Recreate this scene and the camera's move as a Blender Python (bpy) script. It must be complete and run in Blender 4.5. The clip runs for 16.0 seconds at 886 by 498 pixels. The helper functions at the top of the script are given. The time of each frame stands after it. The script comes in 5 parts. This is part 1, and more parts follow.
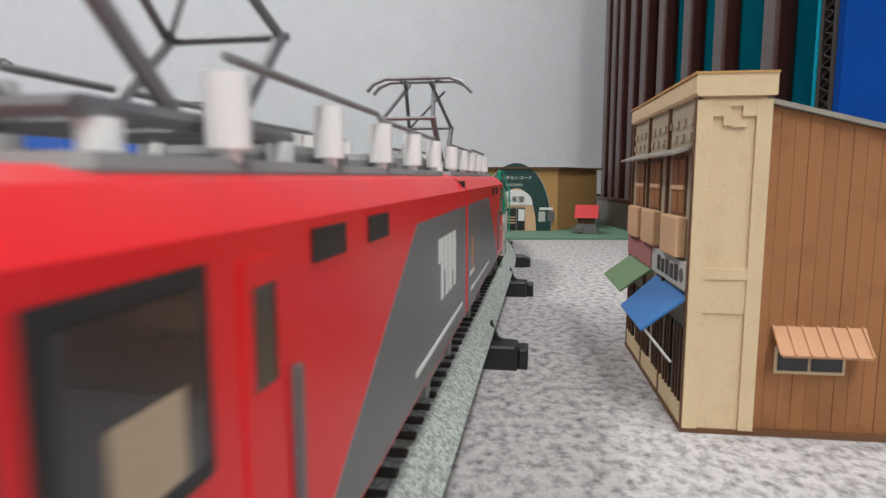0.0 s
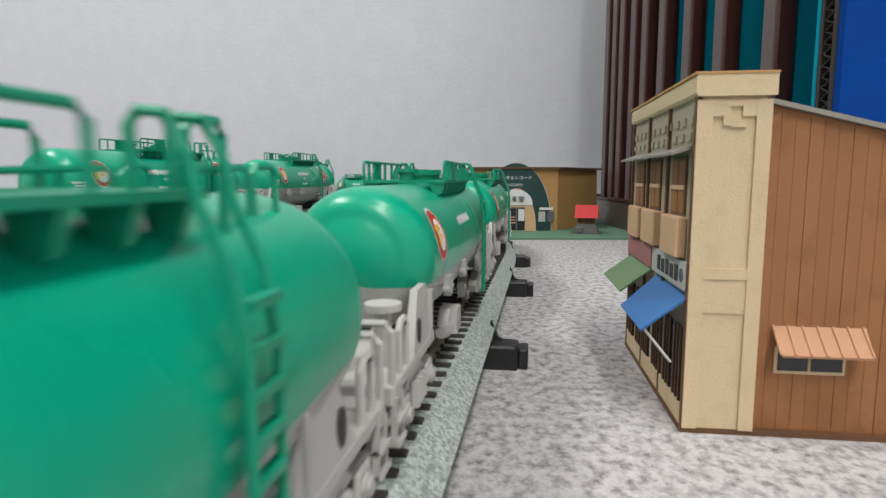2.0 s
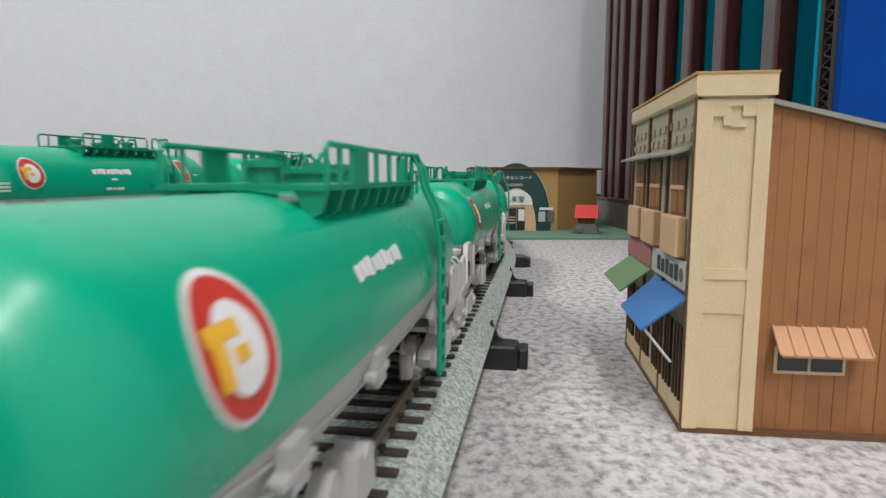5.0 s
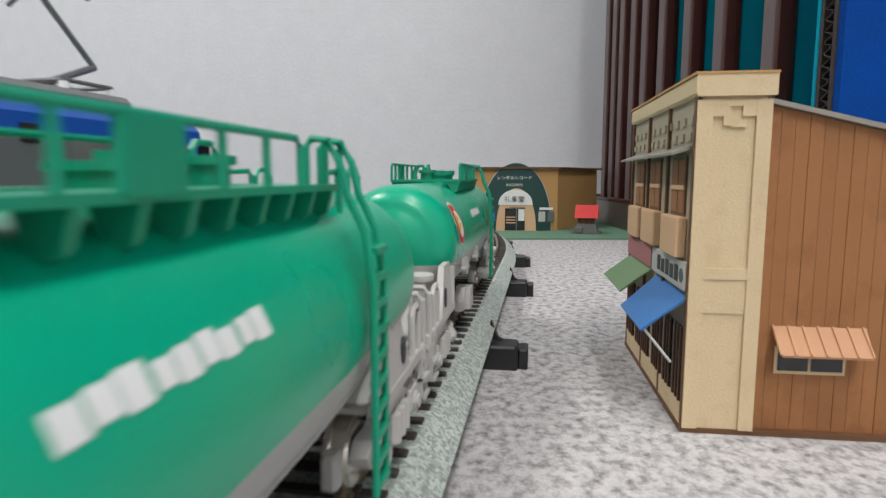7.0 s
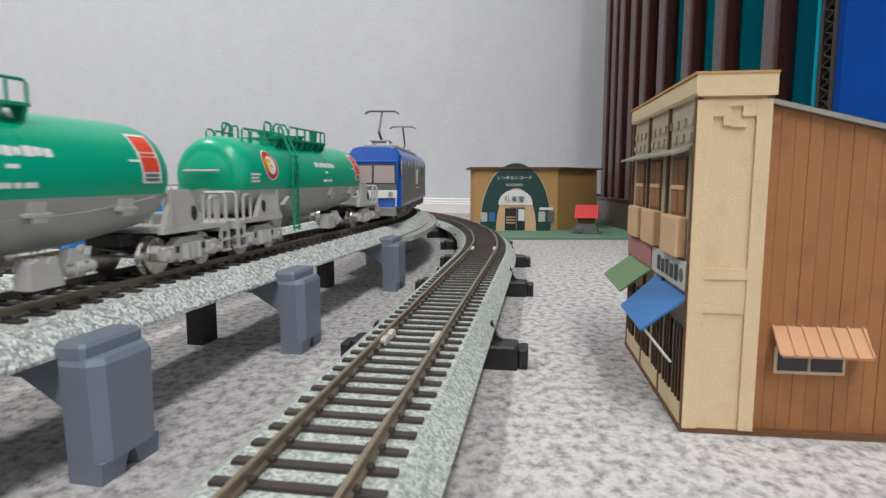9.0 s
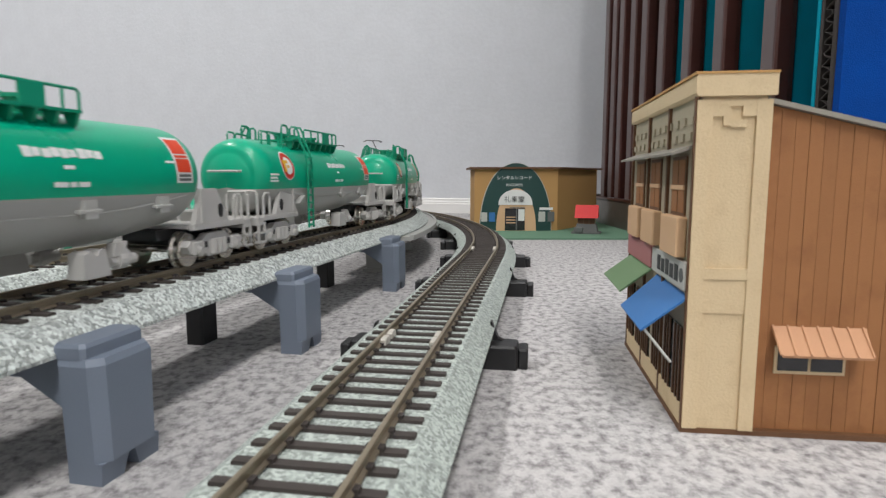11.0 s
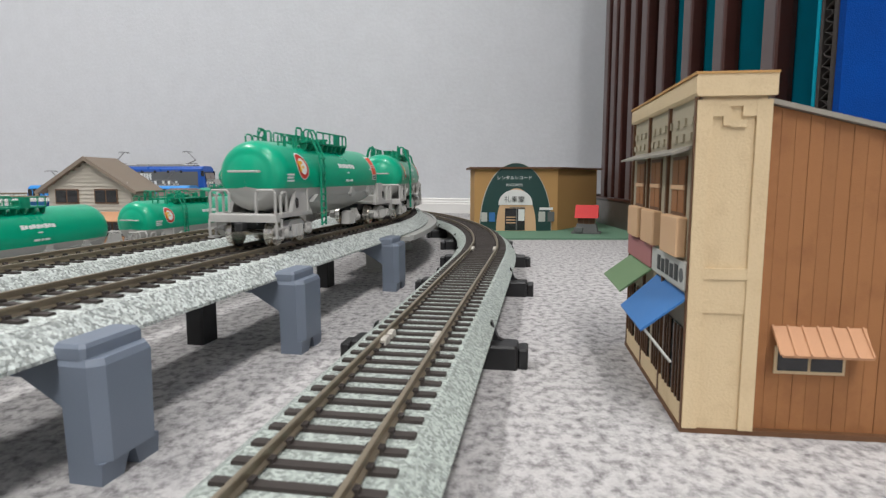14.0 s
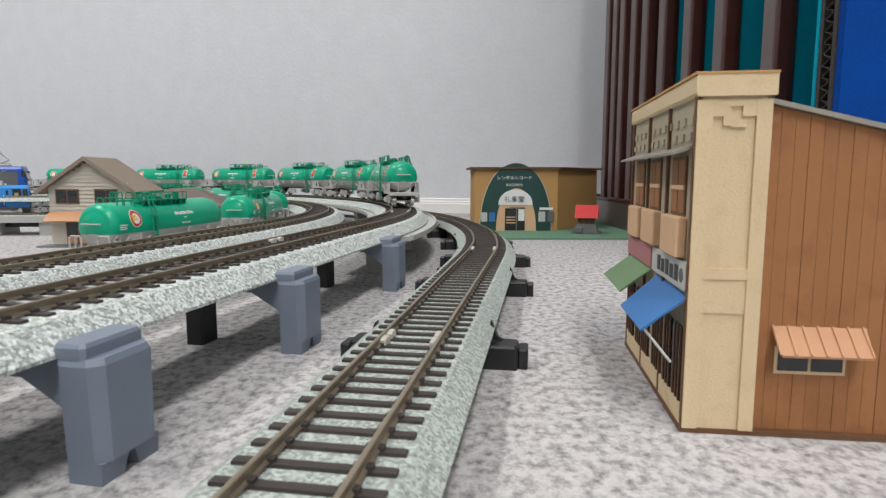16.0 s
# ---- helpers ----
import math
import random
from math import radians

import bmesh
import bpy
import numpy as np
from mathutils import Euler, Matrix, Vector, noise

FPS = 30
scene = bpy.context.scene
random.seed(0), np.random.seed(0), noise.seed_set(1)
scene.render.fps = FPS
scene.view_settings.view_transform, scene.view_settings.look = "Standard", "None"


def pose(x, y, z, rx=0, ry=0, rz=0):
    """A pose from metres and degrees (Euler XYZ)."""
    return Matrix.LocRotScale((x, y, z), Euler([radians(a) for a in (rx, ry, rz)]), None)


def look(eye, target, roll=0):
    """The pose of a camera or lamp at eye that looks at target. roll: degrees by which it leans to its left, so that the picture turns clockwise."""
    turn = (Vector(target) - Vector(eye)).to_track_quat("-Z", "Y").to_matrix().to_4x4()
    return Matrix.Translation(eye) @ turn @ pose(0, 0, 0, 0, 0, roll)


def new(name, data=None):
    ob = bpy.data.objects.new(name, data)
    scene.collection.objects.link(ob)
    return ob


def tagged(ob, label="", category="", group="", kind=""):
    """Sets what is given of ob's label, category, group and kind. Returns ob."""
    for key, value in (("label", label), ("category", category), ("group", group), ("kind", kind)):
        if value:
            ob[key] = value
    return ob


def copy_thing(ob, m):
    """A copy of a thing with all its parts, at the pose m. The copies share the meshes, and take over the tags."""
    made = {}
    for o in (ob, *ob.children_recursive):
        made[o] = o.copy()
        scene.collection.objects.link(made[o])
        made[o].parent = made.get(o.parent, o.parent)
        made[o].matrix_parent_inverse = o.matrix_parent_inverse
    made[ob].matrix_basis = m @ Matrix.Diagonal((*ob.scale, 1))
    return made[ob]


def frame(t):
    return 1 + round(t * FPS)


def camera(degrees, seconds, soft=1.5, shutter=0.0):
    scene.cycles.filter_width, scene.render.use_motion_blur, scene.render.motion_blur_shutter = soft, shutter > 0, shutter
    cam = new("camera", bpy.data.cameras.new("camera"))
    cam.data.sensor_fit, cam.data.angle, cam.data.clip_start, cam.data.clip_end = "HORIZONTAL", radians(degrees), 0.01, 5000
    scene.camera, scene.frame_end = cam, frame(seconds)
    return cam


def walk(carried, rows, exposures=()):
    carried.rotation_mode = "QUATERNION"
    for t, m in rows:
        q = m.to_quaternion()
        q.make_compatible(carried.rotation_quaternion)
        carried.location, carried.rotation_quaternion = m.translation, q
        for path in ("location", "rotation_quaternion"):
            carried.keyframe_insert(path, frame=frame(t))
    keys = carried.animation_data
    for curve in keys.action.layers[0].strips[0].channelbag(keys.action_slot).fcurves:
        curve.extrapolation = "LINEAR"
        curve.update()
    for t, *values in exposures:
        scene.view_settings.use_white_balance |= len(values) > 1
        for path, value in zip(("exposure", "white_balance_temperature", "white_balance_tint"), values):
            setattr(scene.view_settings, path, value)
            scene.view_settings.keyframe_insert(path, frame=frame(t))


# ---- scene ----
MM = 0.001
cam = camera(73.5, 16.0, soft=1.3, shutter=0.22)
cam.data.dof.use_dof, cam.data.dof.focus_distance, cam.data.dof.aperture_fstop = True, 0.45, 52.0
EYE = pose(0, 0, 0.0665, 90 - 6.93, 0, 0)
walk(cam, [(0.0, EYE), (16.0, EYE)], exposures=[(0.0, 0.0), (16.0, 0.0)])

# ---- light: a room with two ceiling panels ----
world = bpy.data.worlds.new("world")
world.use_nodes = True
world.node_tree.nodes["Background"].inputs[0].default_value = (0.80, 0.86, 1.0, 1)
world.node_tree.nodes["Background"].inputs[1].default_value = 0.25
scene.world = world


def area_lamp(x, y, z, sx, sy, power, target):
    data = bpy.data.lights.new("ceiling_lamp", "AREA")
    data.shape, data.size, data.size_y, data.energy = "RECTANGLE", sx, sy, power
    data.color = (1.0, 0.98, 0.965)
    ob = new("ceiling_lamp", data)
    ob.matrix_world = look((x, y, z), target)
    return ob


LAMPS = [(0.45, -0.45, 20), (-1.4, 0.25, 39), (0.2, -1.75, 44)]
for lx, ly, power in LAMPS:
    area_lamp(lx, ly, 2.36, 0.30, 1.2, power, (lx, ly, 0))


# ---- materials ----
def material(name, colour, rough=0.5, metal=0.0, vary=0.12, scale=400.0, bump=0.15, fine=2500.0, coat=0.0, spots=None, spec=0.5, grains=None, stretch=None):
    """Two scales of noise on colour and relief; spots=(colour, scale, low, high) mixes in a second colour."""
    m = bpy.data.materials.new(name)
    m.use_nodes = True
    nt = m.node_tree
    n, l = nt.nodes, nt.links
    b = n["Principled BSDF"]
    b.inputs["Metallic"].default_value = metal
    b.inputs["Coat Weight"].default_value = coat
    b.inputs["Specular IOR Level"].default_value = spec
    co = n.new("ShaderNodeTexCoord")
    if stretch:
        long_way = n.new("ShaderNodeMapping")
        long_way.inputs["Scale"].default_value = stretch
        l.new(co.outputs["Object"], long_way.inputs["Vector"])
    big = n.new("ShaderNodeTexNoise")
    big.inputs["Scale"].default_value, big.inputs["Detail"].default_value = scale * 0.25, 4
    small = n.new("ShaderNodeTexNoise")
    small.inputs["Scale"].default_value, small.inputs["Detail"].default_value = fine, 3
    place = long_way.outputs[0] if stretch else co.outputs["Object"]
    l.new(place, big.inputs["Vector"])
    l.new(place, small.inputs["Vector"])
    mix = n.new("ShaderNodeMix")
    mix.data_type = "RGBA"
    dark = [c * (1 - vary) for c in colour]
    light = [min(1, c * (1 + vary)) for c in colour]
    mix.inputs[6].default_value, mix.inputs[7].default_value = (*dark, 1), (*light, 1)
    add = n.new("ShaderNodeMath")
    add.operation = "MULTIPLY_ADD"
    add.inputs[1].default_value, add.inputs[2].default_value = 0.5, 0.0
    both = n.new("ShaderNodeMath")
    both.operation = "ADD"
    l.new(big.outputs[0], both.inputs[0])
    l.new(small.outputs[0], both.inputs[1])
    l.new(both.outputs[0], add.inputs[0])
    info = n.new("ShaderNodeObjectInfo")
    jit = n.new("ShaderNodeMath")
    jit.operation = "MULTIPLY_ADD"
    jit.inputs[1].default_value = 0.3
    l.new(info.outputs["Random"], jit.inputs[0])
    l.new(add.outputs[0], jit.inputs[2])
    sub = n.new("ShaderNodeMath")
    sub.operation = "SUBTRACT"
    sub.inputs[1].default_value = 0.15
    sub.use_clamp = True
    l.new(jit.outputs[0], sub.inputs[0])
    l.new(sub.outputs[0], mix.inputs[0])
    out = mix.outputs[2]
    if spots:
        col, sc, lo, hi = spots
        tex = n.new("ShaderNodeTexNoise")
        tex.inputs["Scale"].default_value, tex.inputs["Detail"].default_value = sc, 5
        tex.inputs["Roughness"].default_value = 0.65
        l.new(place, tex.inputs["Vector"])
        ramp = n.new("ShaderNodeValToRGB")
        ramp.color_ramp.elements[0].position, ramp.color_ramp.elements[1].position = lo, hi
        l.new(tex.outputs[0], ramp.inputs[0])
        mix2 = n.new("ShaderNodeMix")
        mix2.data_type = "RGBA"
        mix2.inputs[7].default_value = (*col, 1)
        l.new(ramp.outputs[0], mix2.inputs[0])
        l.new(out, mix2.inputs[6])
        out = mix2.outputs[2]
    if grains:
        # single grains of several greys, stone by stone
        gsc, low, high_, hue = grains
        vor = n.new("ShaderNodeTexVoronoi")
        vor.inputs["Scale"].default_value = gsc
        l.new(co.outputs["Object"], vor.inputs["Vector"])
        sep = n.new("ShaderNodeSeparateColor")
        l.new(vor.outputs["Color"], sep.inputs[0])
        gr = n.new("ShaderNodeValToRGB")
        gr.color_ramp.elements[0].color = (*[c * low for c in hue], 1)
        gr.color_ramp.elements[1].color = (*[c * high_ for c in hue], 1)
        gr.color_ramp.elements[0].position, gr.color_ramp.elements[1].position = 0.15, 0.9
        l.new(sep.outputs[0], gr.inputs[0])
        mix3 = n.new("ShaderNodeMix")
        mix3.data_type = "RGBA"
        mix3.inputs[0].default_value = 0.72
        l.new(out, mix3.inputs[6])
        l.new(gr.outputs[0], mix3.inputs[7])
        out = mix3.outputs[2]
    l.new(out, b.inputs["Base Color"])
    rr = n.new("ShaderNodeMapRange")
    rr.inputs[3].default_value, rr.inputs[4].default_value = max(0.02, rough - 0.08), min(1, rough + 0.08)
    l.new(big.outputs[0], rr.inputs[0])
    l.new(rr.outputs[0], b.inputs["Roughness"])
    if bump:
        bp = n.new("ShaderNodeBump")
        bp.inputs["Strength"].default_value, bp.inputs["Distance"].default_value = bump, 0.0004
        l.new(small.outputs[0], bp.inputs["Height"])
        l.new(bp.outputs[0], b.inputs["Normal"])
    return m


def glass(name, tint, rough=0.05):
    m = bpy.data.materials.new(name)
    m.use_nodes = True
    b = m.node_tree.nodes["Principled BSDF"]
    b.inputs["Base Color"].default_value = (*tint, 1)
    b.inputs["Roughness"].default_value = rough
    b.inputs["Transmission Weight"].default_value = 1.0
    b.inputs["IOR"].default_value = 1.1
    return m


M_FLOOR = material("mottled grey carpet tile", (0.415, 0.403, 0.40), 0.95, vary=0.45, scale=1100, bump=0.8, fine=900, spots=((0.13, 0.125, 0.127), 300, 0.44, 0.70), spec=0.2, stretch=(1.0, 0.8, 1.0))
M_WALL = material("embossed grey wallpaper", (0.585, 0.60, 0.625), 0.85, vary=0.11, scale=110, bump=1.0, fine=150, spec=0.3)
M_CEIL = material("white ceiling board", (0.78, 0.78, 0.77), 0.9, scale=40)
M_SKIRT = material("white skirting vinyl", (0.74, 0.73, 0.71), 0.5, scale=60, vary=0.05)
M_BALLAST = material("moulded ballast", (0.50, 0.53, 0.50), 0.9, vary=0.35, scale=1400, bump=1.0, fine=1300, spots=((0.22, 0.25, 0.24), 620, 0.46, 0.64), spec=0.25, grains=(1250, 0.20, 0.74, (0.93, 1.0, 0.96)))
M_BALLAST_LOW = material("moulded ballast greenish", (0.33, 0.37, 0.34), 0.9, vary=0.3, scale=900, bump=0.8, fine=1400, spots=((0.45, 0.50, 0.47), 800, 0.5, 0.72), spec=0.25, grains=(1400, 0.20, 0.54, (0.90, 1.0, 0.93)))
M_DECK = material("pale grey viaduct plastic", (0.40, 0.40, 0.38), 0.6, scale=200)
M_TIE = material("dark brown sleeper plastic", (0.040, 0.032, 0.028), 0.75, vary=0.3, scale=500)
M_RAIL = material("tarnished nickel rail", (0.30, 0.25, 0.18), 0.42, metal=0.75, vary=0.25, scale=300)
M_RAILTOP = material("polished rail head", (0.55, 0.50, 0.42), 0.3, metal=1.0, vary=0.15, scale=300)
M_JOINER = material("pale rail joiner", (0.55, 0.52, 0.46), 0.5, metal=0.4)
M_PIER = material("blue grey pier plastic", (0.155, 0.185, 0.235), 0.55, vary=0.08, scale=200, bump=0.1)
M_BLACK = material("black plastic foot", (0.014, 0.014, 0.015), 0.45, vary=0.2, scale=200)
M_GREEN = material("glossy green tank paint", (0.0, 0.33, 0.185), 0.30, vary=0.04, scale=120, bump=0.02, coat=0.08, spec=0.38)
M_GREENRAIL = material("green plastic railing", (0.001, 0.26, 0.145), 0.4, vary=0.08)
M_TANKGREY = material("light grey tank paint", (0.38, 0.38, 0.36), 0.4, vary=0.08, scale=150, bump=0.05)
M_FRAMEGREY = material("light grey frame plastic", (0.42, 0.41, 0.39), 0.5, vary=0.12, scale=300)
M_WHEEL = material("plated wheel metal", (0.80, 0.76, 0.71), 0.16, metal=1.0, vary=0.1)
M_UNDER = material("black underframe", (0.02, 0.02, 0.021), 0.6)
M_RED = material("scarlet locomotive paint", (0.68, 0.008, 0.014), 0.34, vary=0.04, scale=120, bump=0.02, coat=0.08, spec=0.38)
M_LOCOGREY = material("dark grey locomotive paint", (0.125, 0.13, 0.13), 0.4, vary=0.06, scale=120, bump=0.02)
M_BLUE = material("deep blue locomotive paint", (0.010, 0.085, 0.40), 0.3, vary=0.05, scale=120, bump=0.02, coat=0.2)
M_LIGHTBLUE = material("sky blue locomotive paint", (0.03, 0.27, 0.70), 0.3, vary=0.05, scale=120, bump=0.02, coat=0.2)
M_WHITE = material("white marking ink", (0.68, 0.70, 0.68), 0.5, vary=0.04)
M_YELLOW = material("yellow marking ink", (0.75, 0.42, 0.03), 0.45, vary=0.05)
M_BADGERED = material("red marking ink", (0.50, 0.035, 0.02), 0.45, vary=0.05)
M_LABELRED = material("orange red label ink", (0.66, 0.06, 0.02), 0.45, vary=0.05)
M_INSUL = material("white insulator plastic", (0.78, 0.78, 0.76), 0.35, vary=0.04)
M_ROOF = material("grey locomotive roof", (0.20, 0.20, 0.195), 0.6, vary=0.1)
M_PANTO = material("grey metal pantograph", (0.20, 0.20, 0.205), 0.45, metal=0.6, vary=0.15)
M_DARKGLASS = material("dark window glazing", (0.018, 0.018, 0.02), 0.12, vary=0.2, coat=0.4)
# pale base colour stands for room light reflected in the windscreen
M_SCREENSHINE = material("windscreen with pale reflection", (0.30, 0.25, 0.23), 0.12, vary=0.2, coat=0.5)
M_BEIGE = material("beige cab interior plastic", (0.40, 0.30, 0.20), 0.6)
M_BLACKRUB = material("black window gasket", (0.012, 0.012, 0.012), 0.5)
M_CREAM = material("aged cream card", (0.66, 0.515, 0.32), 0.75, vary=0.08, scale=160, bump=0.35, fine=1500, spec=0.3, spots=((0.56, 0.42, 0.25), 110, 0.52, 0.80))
# darker cream for the shop's track side: its shade is in the colour
M_CREAMSHADE = material("khaki card with shade in colour", (0.40, 0.35, 0.25), 0.8, vary=0.08, scale=160, bump=0.3)
M_BROWN = material("brown stained siding", (0.33, 0.145, 0.055), 0.65, vary=0.14, scale=260, bump=0.2, spec=0.35, spots=((0.25, 0.105, 0.04), 90, 0.50, 0.80))
M_DARKWOOD = material("dark brown wood trim", (0.13, 0.06, 0.025), 0.6, vary=0.2)
M_AWNBLUE = material("blue awning", (0.035, 0.16, 0.42), 0.6, vary=0.08)
M_AWNGREEN = material("green awning", (0.16, 0.27, 0.13), 0.65, vary=0.1)
M_SALMON = material("salmon tin awning", (0.50, 0.26, 0.135), 0.6, vary=0.12, scale=300)
M_PINK = material("faded pink sign", (0.42, 0.17, 0.17), 0.7, vary=0.1)
M_SIGN = material("pale grey sign", (0.50, 0.50, 0.46), 0.65, vary=0.08)
M_INK = material("dark sign ink", (0.05, 0.05, 0.05), 0.6)
M_ROOFEDGE = material("grey roof edge", (0.27, 0.25, 0.21), 0.75, vary=0.15)
M_OCHRE = material("ochre card wall", (0.50, 0.29, 0.11), 0.75, vary=0.06, scale=100, spec=0.3)
M_TEALDARK = material("dark bottle green arch", (0.012, 0.055, 0.048), 0.5, vary=0.06)
M_PEACH = material("peach card", (0.66, 0.42, 0.24), 0.7, vary=0.05)
M_MAT = material("green baize board", (0.10, 0.20, 0.13), 0.9, vary=0.1, scale=200)
M_REDROOF = material("bright red roof", (0.55, 0.02, 0.02), 0.55, vary=0.08)
M_STONE = material("dark grey stone base", (0.13, 0.135, 0.13), 0.8, vary=0.15)
M_MAHOG = material("mahogany frame", (0.060, 0.015, 0.010), 0.42, vary=0.3, scale=120, bump=0.2, coat=0.1)
M_TAUPE = material("taupe panel back", (0.13, 0.10, 0.098), 0.6, vary=0.08)
M_TEAL = material("teal felt", (0.0, 0.29, 0.40), 0.95, vary=0.16, scale=300, bump=0.8, fine=1600, spec=0.15)
M_ROYAL = material("royal blue felt", (0.0, 0.05, 0.27), 0.95, vary=0.35, scale=260, bump=1.0, fine=1300, spec=0.15)
M_CARD = material("dark corrugated board", (0.045, 0.038, 0.034), 0.85, vary=0.3)
M_CABINET = material("dark grey metal case", (0.10, 0.095, 0.09), 0.35, metal=0.4, vary=0.08)
M_CLAP = material("pale clapboard", (0.50, 0.46, 0.39), 0.75, vary=0.1, scale=200)
M_TILEROOF = material("taupe house roof", (0.22, 0.175, 0.135), 0.8, vary=0.12, scale=250)
M_DARKROOF = material("dark brown tiled roof", (0.13, 0.10, 0.085), 0.8, vary=0.12, scale=250)
M_WINDOWFRAME = material("brown window frame", (0.16, 0.09, 0.05), 0.6)
M_LAMP = bpy.data.materials.new("lit lamp panel")
M_LAMP.use_nodes = True
M_LAMP.node_tree.nodes["Principled BSDF"].inputs["Emission Color"].default_value = (1, 0.97, 0.93, 1)
M_LAMP.node_tree.nodes["Principled BSDF"].inputs["Emission Strength"].default_value = 3.0


# ---- mesh tools; sizes in millimetres ----
class Solid:
    def __init__(self):
        self.v, self.f = [], []

    def add(self, verts, faces):
        o = len(self.v)
        self.v += [tuple(p) for p in verts]
        self.f += [tuple(o + i for i in f) for f in faces]
        return self

    def box(self, x0, x1, y0, y1, z0, z1):
        return self.add([(x0, y0, z0), (x1, y0, z0), (x1, y1, z0), (x0, y1, z0), (x0, y0, z1), (x1, y0, z1), (x1, y1, z1), (x0, y1, z1)],
                        [(3, 2, 1, 0), (4, 5, 6, 7), (0, 1, 5, 4), (1, 2, 6, 5), (2, 3, 7, 6), (3, 0, 4, 7)])

    def bevel_box(self, x0, x1, y0, y1, z0, z1, c):
        """A box with chamfered vertical and top edges."""
        prof = [(x0 + c, y0), (x1 - c, y0), (x1, y0 + c), (x1, y1 - c), (x1 - c, y1), (x0 + c, y1), (x0, y1 - c), (x0, y0 + c)]
        cx, cy = (x0 + x1) / 2, (y0 + y1) / 2
        top = [(x - math.copysign(c * 0.6, x - cx), y - math.copysign(c * 0.6, y - cy)) for x, y in prof]
        return self.loft([[(*p, z0) for p in prof], [(*p, z1 - c) for p in prof], [(*p, z1) for p in top]])

    def loft(self, rings, caps=True, closed=True):
        n = len(rings[0])
        o = len(self.v)
        for r in rings:
            self.v += [tuple(p) for p in r]
        for k in range(len(rings) - 1):
            for i in range(n if closed else n - 1):
                j = (i + 1) % n
                self.f.append((o + k * n + i, o + k * n + j, o + (k + 1) * n + j, o + (k + 1) * n + i))
        if caps:
            self.f.append(tuple(o + i for i in reversed(range(n))))
            self.f.append(tuple(o + (len(rings) - 1) * n + i for i in range(n)))
        return self

    def prism(self, prof, axis, a, b):
        """A profile swept along an axis: prof is in the two other axes, in order."""
        def at(p, q):
            return {"x": (q, p[0], p[1]), "y": (p[0], q, p[1]), "z": (p[0], p[1], q)}[axis]
        return self.loft([[at(p, a) for p in prof], [at(p, b) for p in prof]])

    def cyl(self, p0, p1, r, n=12, r1=None):
        p0, p1 = Vector(p0), Vector(p1)
        d = (p1 - p0).normalized()
        a = d.orthogonal().normalized()
        b = d.cross(a)
        r1 = r if r1 is None else r1
        ring = lambda p, q: [p + a * (q * math.cos(2 * math.pi * i / n)) + b * (q * math.sin(2 * math.pi * i / n)) for i in range(n)]
        return self.loft([ring(p0, r), ring(p1, r1)])

    def tube(self, pts, r, n=6):
        pts = [Vector(p) for p in pts]
        rings = []
        for i, p in enumerate(pts):
            d = (pts[min(i + 1, len(pts) - 1)] - pts[max(i - 1, 0)]).normalized()
            ref = Vector((0, 0, 1)) if abs(d.z) < 0.9 else Vector((1, 0, 0))
            a = d.cross(ref).normalized()
            b = d.cross(a)
            rings.append([p + a * (r * math.cos(2 * math.pi * k / n)) + b * (r * math.sin(2 * math.pi * k / n)) for k in range(n)])
        return self.loft(rings)

    def lathe_x(self, prof, cy, cz, n=40):
        """prof: (x, radius) rows turned about an axis along x."""
        rings = [[(x, cy + r * math.sin(2 * math.pi * i / n), cz + r * math.cos(2 * math.pi * i / n)) for i in range(n)] for x, r in prof]
        return self.loft(rings)


def part(name, solid, mat, parent=None, label="", smooth=False):
    me = bpy.data.meshes.new(name)
    me.from_pydata([(x * MM, y * MM, z * MM) for x, y, z in solid.v], [], solid.f)
    bm = bmesh.new()
    bm.from_mesh(me)
    bmesh.ops.recalc_face_normals(bm, faces=bm.faces)
    bm.to_mesh(me)
    bm.free()
    if smooth:
        me.shade_smooth()
        me.set_sharp_from_angle(angle=radians(38))
    for m in (mat if isinstance(mat, (list, tuple)) else [mat]):
        me.materials.append(m)
    ob = new(name, me)
    if parent:
        ob.parent = parent
    if label:
        ob["label"] = label
    return ob


def thing(name, label, category, group="", kind=""):
    return tagged(new(name), label, category, group, kind)


def at_mm(ob, x, y, z, rz=0.0):
    ob.matrix_basis = pose(x * MM, y * MM, z * MM, 0, 0, rz)
    return ob


def words(name, text, size, mat, parent, m, label=""):
    """Letters as a thin mesh, from Blender's own font; size in millimetres."""
    cu = bpy.data.curves.new(name, "FONT")
    cu.body, cu.size, cu.extrude, cu.align_x, cu.align_y = text, size * MM, 0.00004, "CENTER", "CENTER"
    cu.resolution_u = 3
    tmp = bpy.data.objects.new(name, cu)
    scene.collection.objects.link(tmp)
    me = bpy.data.meshes.new_from_object(tmp.evaluated_get(bpy.context.evaluated_depsgraph_get()))
    bpy.data.objects.remove(tmp)
    me.materials.clear()
    me.materials.append(mat)
    ob = new(name, me)
    ob.parent = parent
    ob.matrix_basis = m
    if label:
        ob["label"] = label
    return ob


# ---- the lines of the tracks: u runs along the straight, w to its right ----
TURN = 0.174
AHEAD, RIGHT = Vector((math.sin(TURN), math.cos(TURN), 0)), Vector((math.cos(TURN), -math.sin(TURN), 0))


def plan(u, w, z=0.0, lean=0.0):
    """u along the straight, w to its right; lean turns the straight a little further right."""
    a, r = AHEAD + RIGHT * lean, RIGHT - AHEAD * lean
    p = a * u + r * w
    return Vector((p.x, p.y, z))


